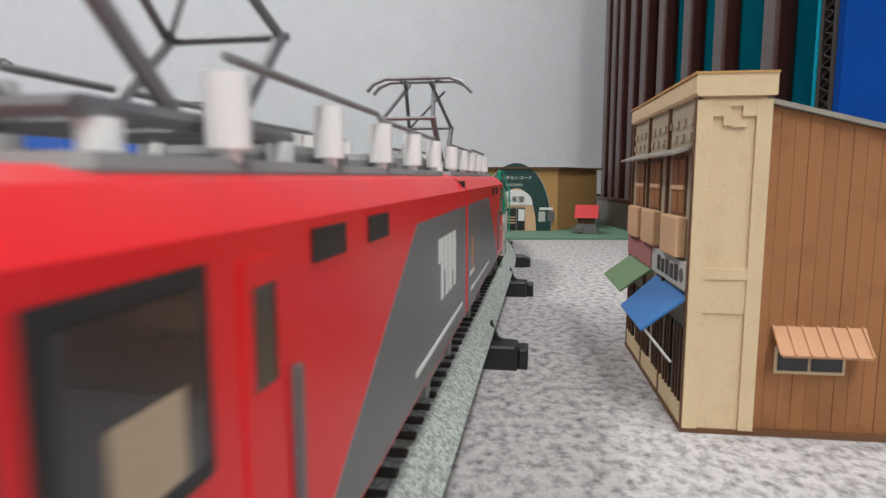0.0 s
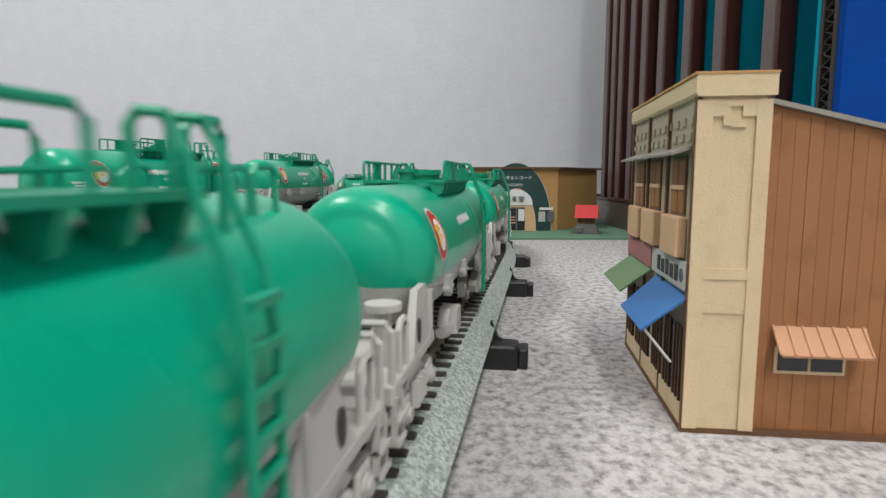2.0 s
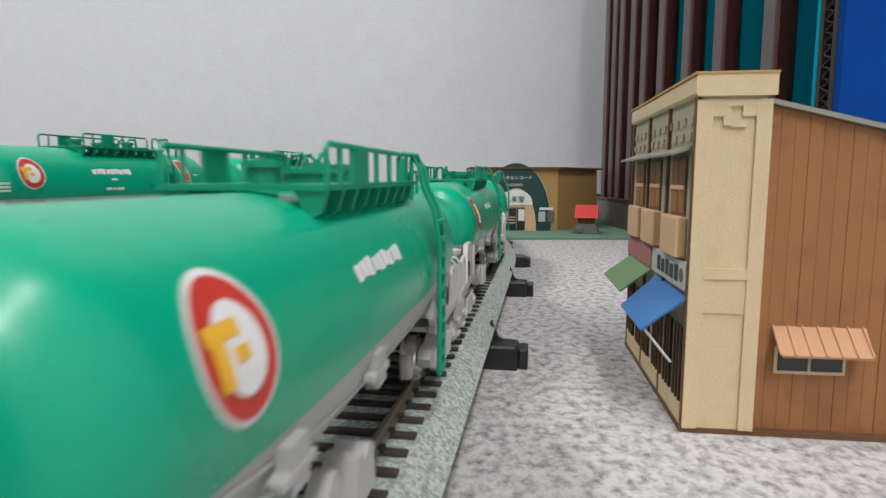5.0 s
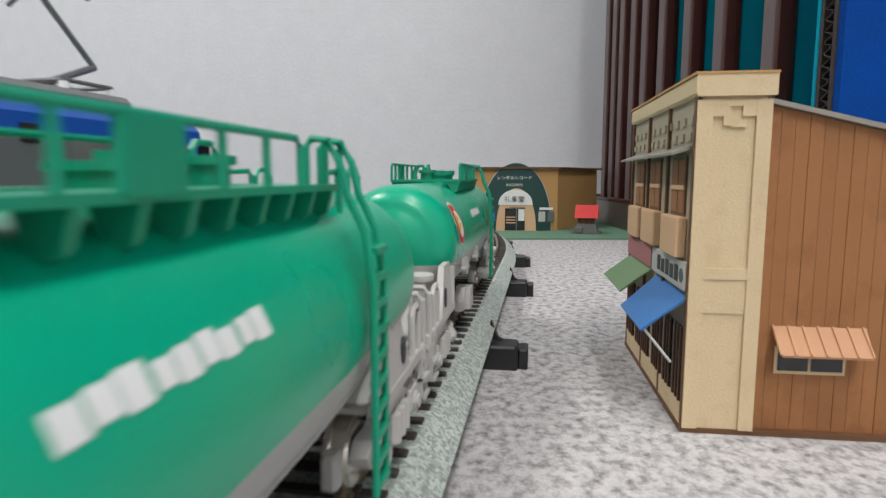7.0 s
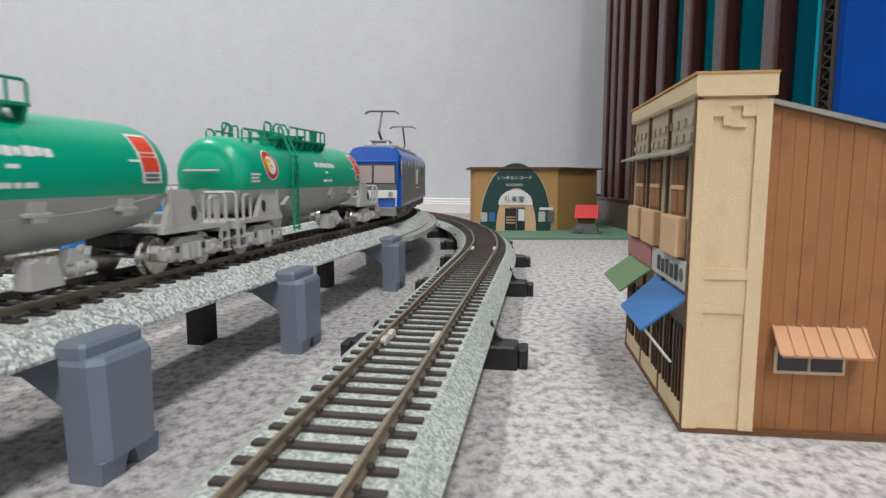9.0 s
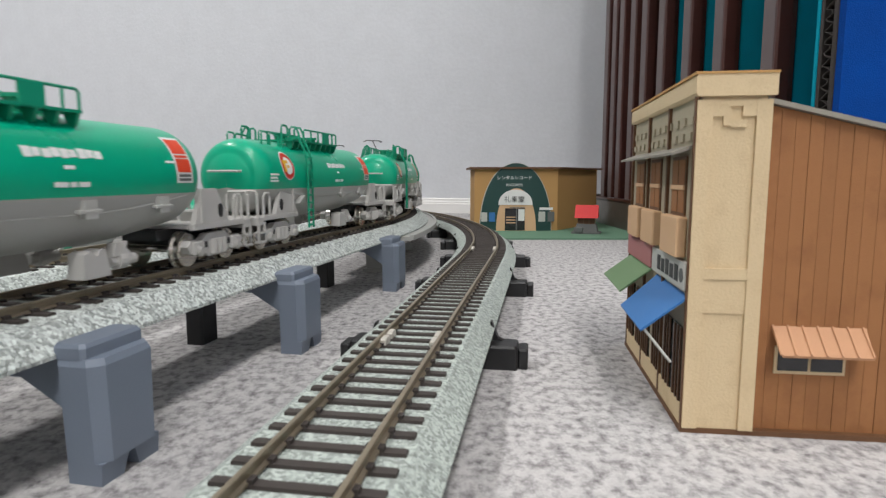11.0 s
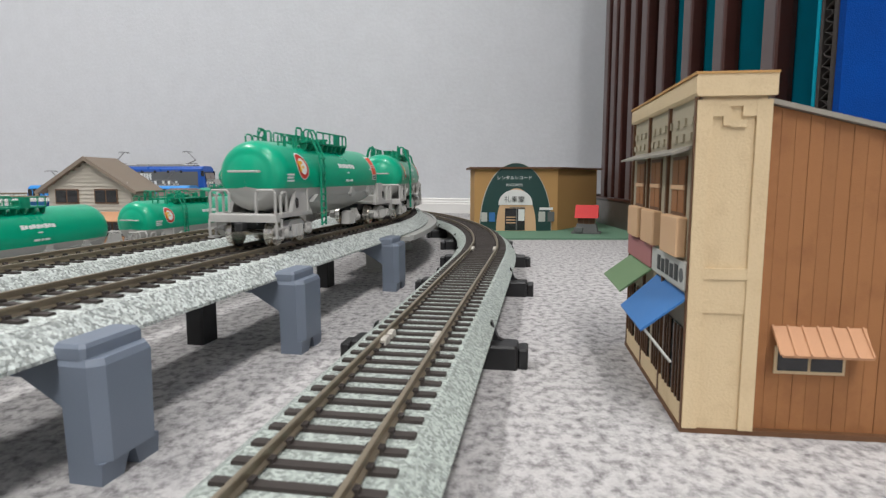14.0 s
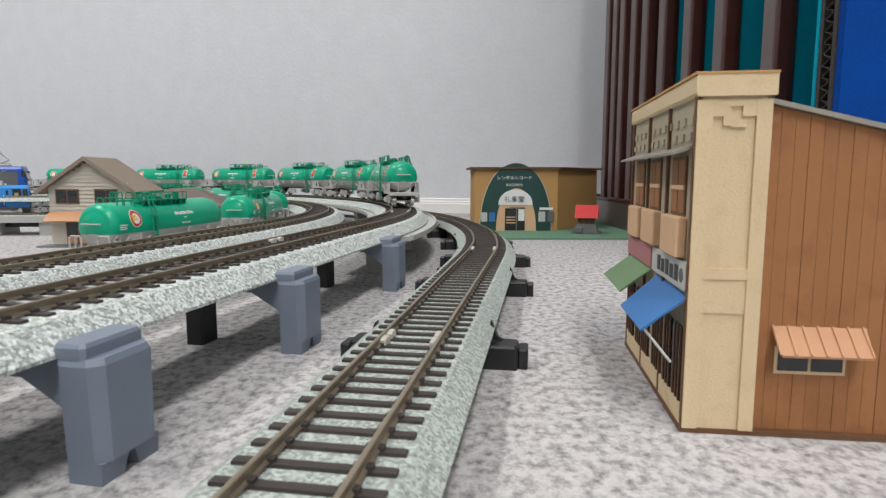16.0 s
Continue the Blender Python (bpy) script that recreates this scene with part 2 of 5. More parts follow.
class Line:
    """A track's centre line: a straight at w, a left curve of radius far_r from u = far_u, and one of near_r behind u = near_u."""

    def __init__(self, w, far_u, far_r, near_u, near_r, height, lean=0.0):
        self.w, self.far_u, self.far_r, self.near_u, self.near_r, self.height, self.lean = w, far_u, far_r, near_u, near_r, height, lean

    def at(self, s):
        u, w = s, self.w
        turned = 0.0
        if s > self.far_u:
            turned = (s - self.far_u) / self.far_r
            u = self.far_u + self.far_r * math.sin(turned)
            w = self.w - self.far_r * (1 - math.cos(turned))
        elif s < self.near_u:
            past = self.near_u - s
            limit = math.pi * self.near_r
            turned = -min(past, limit) / self.near_r
            u = self.near_u + self.near_r * math.sin(turned)
            w = self.w - self.near_r * (1 - math.cos(turned))
            if past > limit:
                u += past - limit
        return plan(u, w, self.height(s), self.lean)

    def mat(self, s, half=55.0):
        a, b = self.at(s - half), self.at(s + half)
        d = b - a
        yaw = math.degrees(math.atan2(d.y, d.x))
        pitch = -math.degrees(math.atan2(d.z, d.xy.length))
        c = self.at(s) * 0.4 + (a + b) * 0.3
        return c, yaw, pitch


LINE_L1 = Line(-37.3, 362, 780, -700, 730, lambda s: 20.4, -0.009)
LINE_E1 = Line(-130.2, 372, 600, -700, 650, lambda s: 37.7, 0.034)
LINE_E2 = Line(-210.0, 372, 520, -700, 570, lambda s: 34.4, 0.034)
LINE_L2 = Line(-293.5, 480, 430, -700, 489, lambda s: 5.2, 0.013)

# ---- the room ----
def room():
    part("floor", Solid().box(-3000, 1500, -2600, 2200, -20, 0), M_FLOOR)
    tagged(bpy.data.objects["floor"], "mottled grey carpet-like floor sheet", "floor", kind="structure")
    # the long wall runs at a slant behind the layout
    w = part("wall_north", Solid().box(-3600, 1500, 0, 80, -20, 2400), M_WALL)
    tagged(w, "grey embossed wallpaper wall behind the layout", "wall", kind="structure")
    at_mm(w, 230, 1032, 0, -18.8)
    w = part("wall_south", Solid().box(-3000, 1500, -2680, -2600, -20, 2400), M_WALL)
    tagged(w, "plain grey papered wall", "wall", kind="structure")
    w = part("wall_west", Solid().box(-3080, -3000, -2680, 2300, -20, 2400), M_WALL)
    tagged(w, "plain grey papered wall", "wall", kind="structure")
    w = part("wall_east", Solid().box(1500, 1580, -2680, 1480, -20, 2400), M_WALL)
    tagged(w, "plain grey papered wall", "wall", kind="structure")
    c = part("ceiling", Solid().box(-3080, 1580, -2680, 2300, 2400, 2440), M_CEIL)
    tagged(c, "white ceiling board", "ceiling", kind="structure")
    sk = Solid().prism([(0, 0), (-9, 0), (-9, 17), (-7.6, 18.2), (-7.6, 21), (-5.5, 22.4), (-5.5, 25.6), (-4.0, 27.5), (0, 27.5)], "x", -3400, 1340)
    b = part("baseboard", sk, M_SKIRT)
    tagged(b, "white moulded skirting board along the wall", "baseboard", kind="structure")
    at_mm(b, 230, 1032, 0, -18.8)
    for lx, ly, power in LAMPS:
        t = thing("ceiling_light", "flush white ceiling light panel, lit", "ceiling light", "ceiling lights")
        at_mm(t, lx * 1000, ly * 1000, 2400)
        part("frame", Solid().bevel_box(-170, 170, -620, 620, -30, 0, 6), M_SKIRT, t)
        part("diffuser", Solid().box(-150, 150, -600, 600, -34, -30.5), M_LAMP, t)


room()


# ---- track ----
def sweep(line, prof, s0, s1, step=14.0):
    """A profile in (side, height) carried along a line."""
    n = max(2, int((s1 - s0) / step))
    rings = []
    for i in range(n + 1):
        s = s0 + (s1 - s0) * i / n
        p, q = line.at(s), line.at(s + 1.0)
        d = (q - p).normalized()
        right = Vector((d.y, -d.x, 0)).normalized()
        rings.append([p + right * a + Vector((0, 0, b)) for a, b in prof])
    return Solid().loft(rings)


PITCH = 7.2
SLEEPER = None


def sleeper_mesh():
    s = Solid().prism([(-1.25, -3.4), (1.25, -3.4), (1.1, -2.3), (-1.1, -2.3)], "y", -14.6, 14.6)
    for y in (-9.9, -7.5, 7.5, 9.9):
        s.box(-0.9, 0.9, y - 0.55, y + 0.55, -2.3, -1.55)
    return s


def track(line, s0, s1, p0, p1, label, ballast, deep=8.5, half=21.5):
    t = thing("model_railway_track", label, "railway track", "model railway tracks")
    bed = [(-half, -deep), (half, -deep), (half, 0.9 - deep), (half - 5.9, -3.0), (5.9 - half, -3.0), (-half, 0.9 - deep)]
    part("roadbed", sweep(line, bed, s0, s1), ballast, t, "grey moulded ballast shoulder")
    for side in (-8.7, 8.7):
        web = [(side - 1.1, -2.4), (side + 1.1, -2.4), (side + 1.0, -2.0), (side + 0.35, -1.7), (side + 0.35, -0.75), (side + 0.55, -0.6), (side + 0.55, -0.1), (side + 0.45, 0), (side - 0.45, 0), (side - 0.55, -0.1), (side - 0.55, -0.6), (side - 0.35, -0.75), (side - 0.35, -1.7), (side - 1.0, -2.0)]
        part("rail", sweep(line, web, s0, s1), M_RAIL, t)
    rest = Solid()
    base = sleeper_mesh()
    mesh = None
    k = math.ceil(s0 / PITCH)
    while k * PITCH < s1:
        s = k * PITCH + 4.2
        p, q = line.at(s), line.at(s + 1)
        m = Matrix.Translation(p) @ Matrix.Rotation(math.atan2(q.y - p.y, q.x - p.x), 4, "Z")
        if p0 <= s <= p1:
            if mesh is None:
                first = part("sleeper", base, M_TIE, t)
                mesh = first.data
                ob = first
            else:
                ob = new("sleeper", mesh)
                ob.parent = t
            ob.matrix_basis = Matrix.Translation(p * MM) @ m.to_3x3().to_4x4()
        else:
            rest.add([m @ Vector(v) for v in base.v], base.f)
        k += 1
    if rest.v:
        tagged(part("sleeper_run", rest, M_TIE, t), kind="stuff")
    return t


T_L1 = track(LINE_L1, -3300, 1900, 30, 1150, "single low track on grey ballast roadbed with brown sleepers", M_BALLAST_LOW)
T_E1 = track(LINE_E1, -2800, 2300, 60, 1150, "raised outer track on pale speckled ballast roadbed", M_BALLAST, deep=9.6, half=24.5)
T_E2 = track(LINE_E2, -3300, 2300, 120, 1000, "raised inner track on pale speckled ballast roadbed", M_BALLAST, deep=9.6, half=24.5)
T_L2 = track(LINE_L2, -2400, 2050, 250, 900, "low inner track on grey ballast beside the house", M_BALLAST, deep=5.2)


def joiners(t, line, places):
    for s in places:
        for side in (-8.7, 8.7):
            for d in (-3.6, 3.6):
                p, q = line.at(s), line.at(s + 1)
                yaw = math.degrees(math.atan2(q.y - p.y, q.x - p.x))
                j = part("rail_joiner", Solid().bevel_box(-2.6, 2.6, -1.1, 1.1, -2.4, -0.5, 0.4), M_JOINER, t, "pale metal rail joiner")
                j.matrix_basis = pose(*(p * MM), 0, 0, yaw) @ pose(d * MM, -(side - math.copysign(1.3, side)) * MM, 0)


part("curve_bed", sweep(LINE_L1, [(-14.8, -3.2), (14.8, -3.2), (14.8, -2.7), (-14.8, -2.7)], 396, 1900), M_TIE, T_L1, "dark bed between the sleepers of the curve")
joiners(T_L1, LINE_L1, [168, 392])
joiners(T_E1, LINE_E1, [262, 505])


# ---- feet under the low track ----
def track_foot(line, s, side):
    t = thing("track_foot", "black plastic clip-on foot under the low track", "track support", "track feet")
    p, q = line.at(s), line.at(s + 1)
    yaw = math.degrees(math.atan2(q.y - p.y, q.x - p.x))
    at_mm(t, p.x, p.y, 0, yaw + (180 if side < 0 else 0))
    body = Solid()
    # y is negative away from the track's right-hand side
    body.bevel_box(-5.5, 5.5, -30, -12, 0, 8.4, 0.8)
    part("block", body, M_BLACK, t)
    part("lug", Solid().bevel_box(-3.5, 6.0, -33.5, -30, 0, 7.0, 0.6), M_BLACK, t)
    part("clip", Solid().prism([(-14, 8.4), (-24.5, 8.4), (-22.8, 9.2), (-20.5, 15.2), (-19.9, 15.2), (-20.6, 9.4), (-14, 9.2)], "x", 2.0, 5.2), M_BLACK, t)
    return t


for s in (205, 333, 440, 548, 660, 770):
    track_foot(LINE_L1, s, 1)
for s in (205, 333, 440, 548, 660):
    track_foot(LINE_L1, s, -1)


# ---- piers under the raised tracks ----
def pier(line, s, offset, mat, label, bracket=True, ledge=True):
    t = thing("viaduct_pier", label, "pier", "viaduct piers")
    p, q = line.at(s), line.at(s + 1)
    at_mm(t, p.x, p.y, 0, math.degrees(math.atan2(q.y - p.y, q.x - p.x)))
    top = line.height(s) - 9.6
    y1, y0 = -offset, -offset + 9.5
    # column: chamfered plan, slightly tapered, with an arched notch between two feet
    col = Solid()
    plan0 = [(-9.6, y0), (-9.6, y1 + 2.6), (-7.0, y1), (7.0, y1), (9.6, y1 + 2.6), (9.6, y0)]
    ring = lambda k, z, d=0.0: [(x * k, y + d, z) for x, y in plan0]
    col.loft([ring(0.94, 5.0), ring(1.0, top - 1.5), ring(0.93, top, 0.6)])
    part("column", col, mat, t)
    for sx in (-1, 1):
        a, b = (-9.0, -2.4) if sx < 0 else (2.4, 9.0)
        part("foot", Solid().loft([[(a, y0, 0), (a, y1 + 1.2, 0), (b, y1 + 1.2, 0), (b, y0, 0)], [(a + (0 if sx < 0 else -1.6), y0, 5.02), (a + (0 if sx < 0 else -1.6), y1 + 0.8, 5.02), (b + (1.6 if sx < 0 else 0), y1 + 0.8, 5.02), (b + (1.6 if sx < 0 else 0), y0, 5.02)]]), mat, t)
    if ledge:
        part("ledge", Solid().bevel_box(-9.2, 9.2, y1 + 3.4, y0 + 2.0, top - 0.2, top + 3.2, 0.9), mat, t)
    if bracket:
        part("bracket", Solid().prism([(y0 - 0.5, top), (y0 - 0.5, top - 13), (y0 + 12, top - 5.5), (y0 + 43, top - 4.5), (y0 + 43, top)], "x", -7.5, 7.5), mat, t, "sloping bracket under the deck")
        part("inner_leg", Solid().bevel_box(-5.5, 5.5, y0 + 35.5, y0 + 43, 0, top - 4.4, 0.8), M_BLACK, t, "black inner leg")
    return t


for s in (112, 210, 336):
    pier(LINE_E1, s, 34.6, M_PIER, "blue-grey plastic pier with cantilever bracket under the raised track")
for s in (-10, -130):
    pier(LINE_E1, s, 34.6, M_PIER, "blue-grey plastic pier with cantilever bracket under the raised track")
for s in (60, 165, 270, 390, 480):
    pier(LINE_E2, s, 24.0, M_BLACK, "black plastic pier under the inner raised track", bracket=True, ledge=False)


def deck(line, s0, s1, label):
    t = thing("viaduct_deck", label, "viaduct", "viaduct decks")
    sec = [(-32, -12.2), (-32, -9.0), (-29.5, -9.0), (-29.5, -10.0), (29.5, -10.0), (29.5, -9.0), (32, -9.0), (32, -12.2), (24, -13.4), (20, -17.0), (-20, -17.0), (-24, -13.4)]
    part("slab", sweep(line, sec, s0, s1), M_DECK, t)
    n = int((s1 - s0) / 130)
    for i in range(n + 1):
        s = s0 + 30 + i * 130
        p, q = line.at(s), line.at(s + 1)
        yaw = math.degrees(math.atan2(q.y - p.y, q.x - p.x))
        c = part("column", Solid().loft([[(x * k, y * k, z) for x, y in ((-7, -9), (7, -9), (7, 9), (-7, 9))] for k, z in ((1.15, 0), (1.15, 2), (0.9, 2.4), (1.0, line.height(s) - 19), (1.6, line.height(s) - 14.5))]), M_DECK, t)
        c.matrix_basis = pose(p.x * MM, p.y * MM, 0, 0, 0, yaw)
    return t


deck(LINE_E1, 372, 1900, "pale grey plastic viaduct deck under the outer curve")


# ---- tank wagons ----
TANK_A, TANK_B = -77.0, 56.0


def belly(x):
    """Radius and half-width of the tank at x: deeper between the bogies."""
    deep = min(1.0, max(0.0, (64 - abs(x + 7.5)) / 42))
    deep = deep * deep * (3 - 2 * deep)
    return 15.0 + 1.9 * deep, 15.6 + 0.8 * deep


def tank_shell(upper, split=24.0, n=26):
    """The fish-bellied tank: flat top line, deeper in the middle, dished ends with a tight knuckle."""
    dish = [(2.4 * (q / 0.62) ** 2, max(0.004, q)) for q in (0.0, 0.15, 0.3, 0.45, 0.56)]
    dish += [(2.4 + 7.8 * (1 - math.cos(math.pi / 2 * i / 10)), 0.62 + 0.38 * math.sin(math.pi / 2 * i / 10)) for i in range(11)]
    rows = [(TANK_A + d, k) for d, k in dish]
    rows += [(x, 1.0) for x in (-60, -54, -48, -40, -30, -20, -8, 6, 16, 26, 34, 40)]
    rows += [(TANK_B - d, k) for d, k in reversed(dish)]
    rings = []
    for x, k in rows:
        r, hw = belly(x)
        cz, rz, ry = 44.2 - r, r * k, hw * k
        if not -1 < (split - cz) / max(rz, 0.01) < 1:
            zb = cz + math.copysign(rz * 0.99999, split - cz)
        else:
            zb = split
        a0 = math.acos((zb - cz) / rz)
        if upper:
            rings.append([(x, ry * math.sin(-a0 + 2 * a0 * i / n), cz + rz * math.cos(-a0 + 2 * a0 * i / n)) for i in range(n + 1)])
        else:
            b0 = 2 * math.pi - 2 * a0
            rings.append([(x, ry * math.sin(a0 + b0 * i / n), cz + rz * math.cos(a0 + b0 * i / n)) for i in range(n + 1)])
    return Solid().loft(rings, caps=False, closed=False)


def skin_y(z, x=0.0):
    r, hw = belly(x)
    return hw * math.sqrt(max(0.0, 1 - ((z - (44.2 - r)) / r) ** 2))


def patch(x0, x1, z0, z1, side, out, n=6, ellipse=False):
    """A thin printed patch that follows the tank's side."""
    s = Solid()
    if ellipse:
        cx, cz, rx, rz = (x0 + x1) / 2, (z0 + z1) / 2, (x1 - x0) / 2, (z1 - z0) / 2
        m = 28
        rows = []
        for k in (0.02, 0.5, 1.0):
            ring = [(cx + rx * k * math.cos(2 * math.pi * i / m), cz + rz * k * math.sin(2 * math.pi * i / m)) for i in range(m)]
            rows.append([(x, side * (skin_y(z, x) + out), z) for x, z in ring])
        return s.loft(rows, caps=True)
    rows = []
    for i in range(n + 1):
        z = z0 + (z1 - z0) * i / n
        rows.append([(x0, side * (skin_y(z, x0) + out), z), (x1, side * (skin_y(z, x1) + out), z)])
    return s.loft(rows, caps=False, closed=False)


def wagon_top(t):
    """Catwalk with toe brackets, manhole, valves, railings, boards and two ladders."""
    top, r = 44.0, 0.42
    part("walkway", Solid().box(-42, 9, -11.5, -5, top + 0.4, top + 1.2).box(-42, 9, 5, 11.5, top + 0.4, top + 1.2).box(-42, -39, -5, 5, top + 0.4, top + 1.2).box(6, 9, -5, 5, top + 0.4, top + 1.2), M_GREENRAIL, t)
    for x in range(-40, 9, 6):
        for sy in (-1, 1):
            part("walkway_bracket", Solid().prism([(sy * 11.3, top + 0.4), (sy * 7.0, top + 0.4), (sy * 8.6, top - 3.4), (sy * 10.4, top - 2.4)], "x", x - 0.5, x + 0.5), M_GREENRAIL, t)
    part("manhole", Solid().cyl((-16, 0, 43.0), (-16, 0, 46.6), 5.2, 20).cyl((-16, 0, 46.6), (-16, 0, 47.4), 5.8, 20).cyl((-16, 0, 47.4), (-16, 0, 48.4), 2.0, 10), M_GREENRAIL, t, smooth=True)
    for x, y in ((-29, 1), (0, -1)):
        part("valve", Solid().cyl((x, y, 43.0), (x, y, 47.4), 2.3, 12).cyl((x, y, 47.4), (x, y, 48.4), 3.0, 12), M_GREENRAIL, t, smooth=True)
    for sy in (-1, 1):
        y = sy * 11.2
        part("railing", Solid().tube([(-30, y, top + 1), (-30, y, top + 5.4), (-29, y, top + 6.2), (7.6, y, top + 6.2), (8.4, y, top + 5.5), (8.4, y, top + 1)], r), M_GREENRAIL, t, smooth=True)
        for x in (-22, -14, -8.2, -1.8, 3.4):
            part("railing_post", Solid().cyl((x, y, top + 1), (x, y, top + 6.2), r, 6), M_GREENRAIL, t)
        part("end_board", Solid().box(-8.2, -1.8, sy * 11.45 - 0.25, sy * 11.45 + 0.25, top + 0.8, top + 6.2), M_GREENRAIL, t)
        # ladder over the shoulder and down the side, with a tall grab hoop
        ly = sy * 17.6
        sides = Solid()
        for x in (-40.4, -35.8):
            sides.tube([(x, sy * 9.5, top + 1), (x, sy * 9.5, top + 5.6), (x, sy * 10.4, top + 6.6), (x, sy * 12.2, top + 6.4), (x, sy * 13.6, top + 4.0), (x, sy * 14.4, top + 0.2), (x, sy * 16.6, 39.5), (x, ly, 33), (x, ly, 6.4)], 0.5)
        ladder = part("ladder", sides, M_GREENRAIL, t, smooth=True)
        for k in range(10):
            z = 7.6 + k * 3.3
            part("rung", Solid().box(-40.4, -35.8, ly - 0.6, ly + 0.6, z - 0.4, z + 0.4), M_GREENRAIL, ladder)
        part("grab_hoop", Solid().tube([(-48, sy * 9.2, 41), (-48, sy * 9.4, 49.6), (-47.2, sy * 9.4, 50.8), (-43.4, sy * 9.4, 50.8), (-42.4, sy * 9.4, 49.8), (-42.4, sy * 9.4, 44.5)], 0.5), M_GREENRAIL, t, smooth=True)
        # low rail along the tank's top towards one end
        part("hand_rail", Solid().tube([(-62, sy * 7.6, 41.6), (-62, sy * 7.6, 46.2), (-61, sy * 7.6, 47.2), (-57.8, sy * 7.6, 47.2), (-56.8, sy * 7.6, 46.2), (-56.8, sy * 7.6, 41.6)], r), M_GREENRAIL, t, smooth=True)
        low_rail = part("hand_rail", Solid().tube([(-55.6, sy * 7.8, 41.6), (-55.6, sy * 7.8, 46.4), (-54.8, sy * 7.8, 47.0), (-42.0, sy * 9.2, 46.6)], r), M_GREENRAIL, t, smooth=True)
        part("railing_post", Solid().cyl((-49.5, sy * 8.5, 41.2), (-49.5, sy * 8.5, 46.8), r, 6), M_GREENRAIL, low_rail)


def wagon_marks(t, label_panel):
    """Disc at one end of each side, lettering bars, placard at the other end."""
    for sy, d in ((-1, 1), (1, -1)):
        bx, bz = (-54.5 if d > 0 else 38.0), 33.4
        ring = part("badge", patch(bx - 5.5, bx + 5.5, bz - 5.9, bz + 5.9, sy, 0.10, ellipse=True), M_WHITE, t, "round red, white and yellow emblem")
        part("badge_ring", patch(bx - 5.0, bx + 5.0, bz - 5.4, bz + 5.4, sy, 0.18, ellipse=True), M_BADGERED, ring)
        part("badge_disc", patch(bx - 3.3, bx + 3.3, bz - 3.6, bz + 3.6, sy, 0.26, ellipse=True), M_WHITE, ring)
        a = -1 if d > 0 else 1
        for x0, x1, z0, z1 in ((-0.4, 4.2, 1.0, 2.3), (2.0, 3.8, -2.4, 1.0), (-0.8, 1.2, -0.9, 0.3)):
            part("badge_mark", patch(min(bx + a * x0, bx + a * x1), max(bx + a * x0, bx + a * x1), bz + z0, bz + z1, sy, 0.34), M_YELLOW, ring)
        cx = -1.0 if d > 0 else -2.0
        for k in range(9):
            x = cx - 11.2 + 2.5 * k
            part("lettering", patch(x, x + (2.3, 2.0, 2.35, 2.2)[k % 4], 33.2 + 0.25 * (k % 2), 35.6 - 0.2 * (k % 3), sy, 0.10, n=3), M_WHITE, t, "white lettering bars")
        if label_panel or d > 0:
            part("lettering", patch(cx - 1.6, cx + 1.6, 30.6, 31.5, sy, 0.10), M_WHITE, t)
            for x0, x1 in ((-5.0, -1.0), (-0.4, 1.4), (2.0, 5.4)):
                part("lettering", patch(cx + x0, cx + x1, 26.4, 27.6, sy, 0.10), M_WHITE, t)
            for k in range(3):
                x = bx + (-12.5 if d > 0 else 13.0)
                part("lettering", patch(x - 3.4, x + (3.2, 2.4, 3.6)[k], 26.8 + 1.3 * k, 27.6 + 1.3 * k, sy, 0.10), M_WHITE, t)
        if label_panel:
            px = 42.0 if d > 0 else -52.0
            pan = part("placard", patch(px - 4.0, px + 4.0, 27.0, 40.6, sy, 0.12, n=8), M_WHITE, t, "white placard with red squares")
            part("placard_square", patch(px - 3.3, px + 3.3, 35.7, 40.0, sy, 0.22), M_LABELRED, pan)
            part("placard_square", patch(px - 3.3, px + 3.3, 30.2, 34.2, sy, 0.22), M_LABELRED, pan)
            part("placard_bar", patch(px - 3.0, px + 3.0, 34.5, 35.3, sy, 0.22), M_LABELRED, pan)
            for z in (27.6, 28.8):
                part("placard_bar", patch(px - 3.0, px + 3.0, z, z + 0.8, sy, 0.22), M_STONE, pan)
            x = 36.0 if d > 0 else -61.0
            part("lettering", patch(x - 2.0, x + 2.0, 32.8, 33.5, sy, 0.10), M_WHITE, t)


def saddle_plate(e, sy):
    """The slanted plate that carries the tank over a bogie, with an oval hole near its outer edge."""
    y0, y1 = sy * 13.2, sy * 15.2
    out, back = e * 66, e * 47
    s = Solid()
    s.loft([[(out, y0, 14.0), (back, y0, 14.0), (e * 52, y0, 25.0), (e * 60, y0, 25.0)], [(out, y1, 14.0), (back, y1, 14.0), (e * 52, y1 - sy * 0.6, 25.0), (e * 60, y1 - sy * 0.6, 25.0)]])
    return s


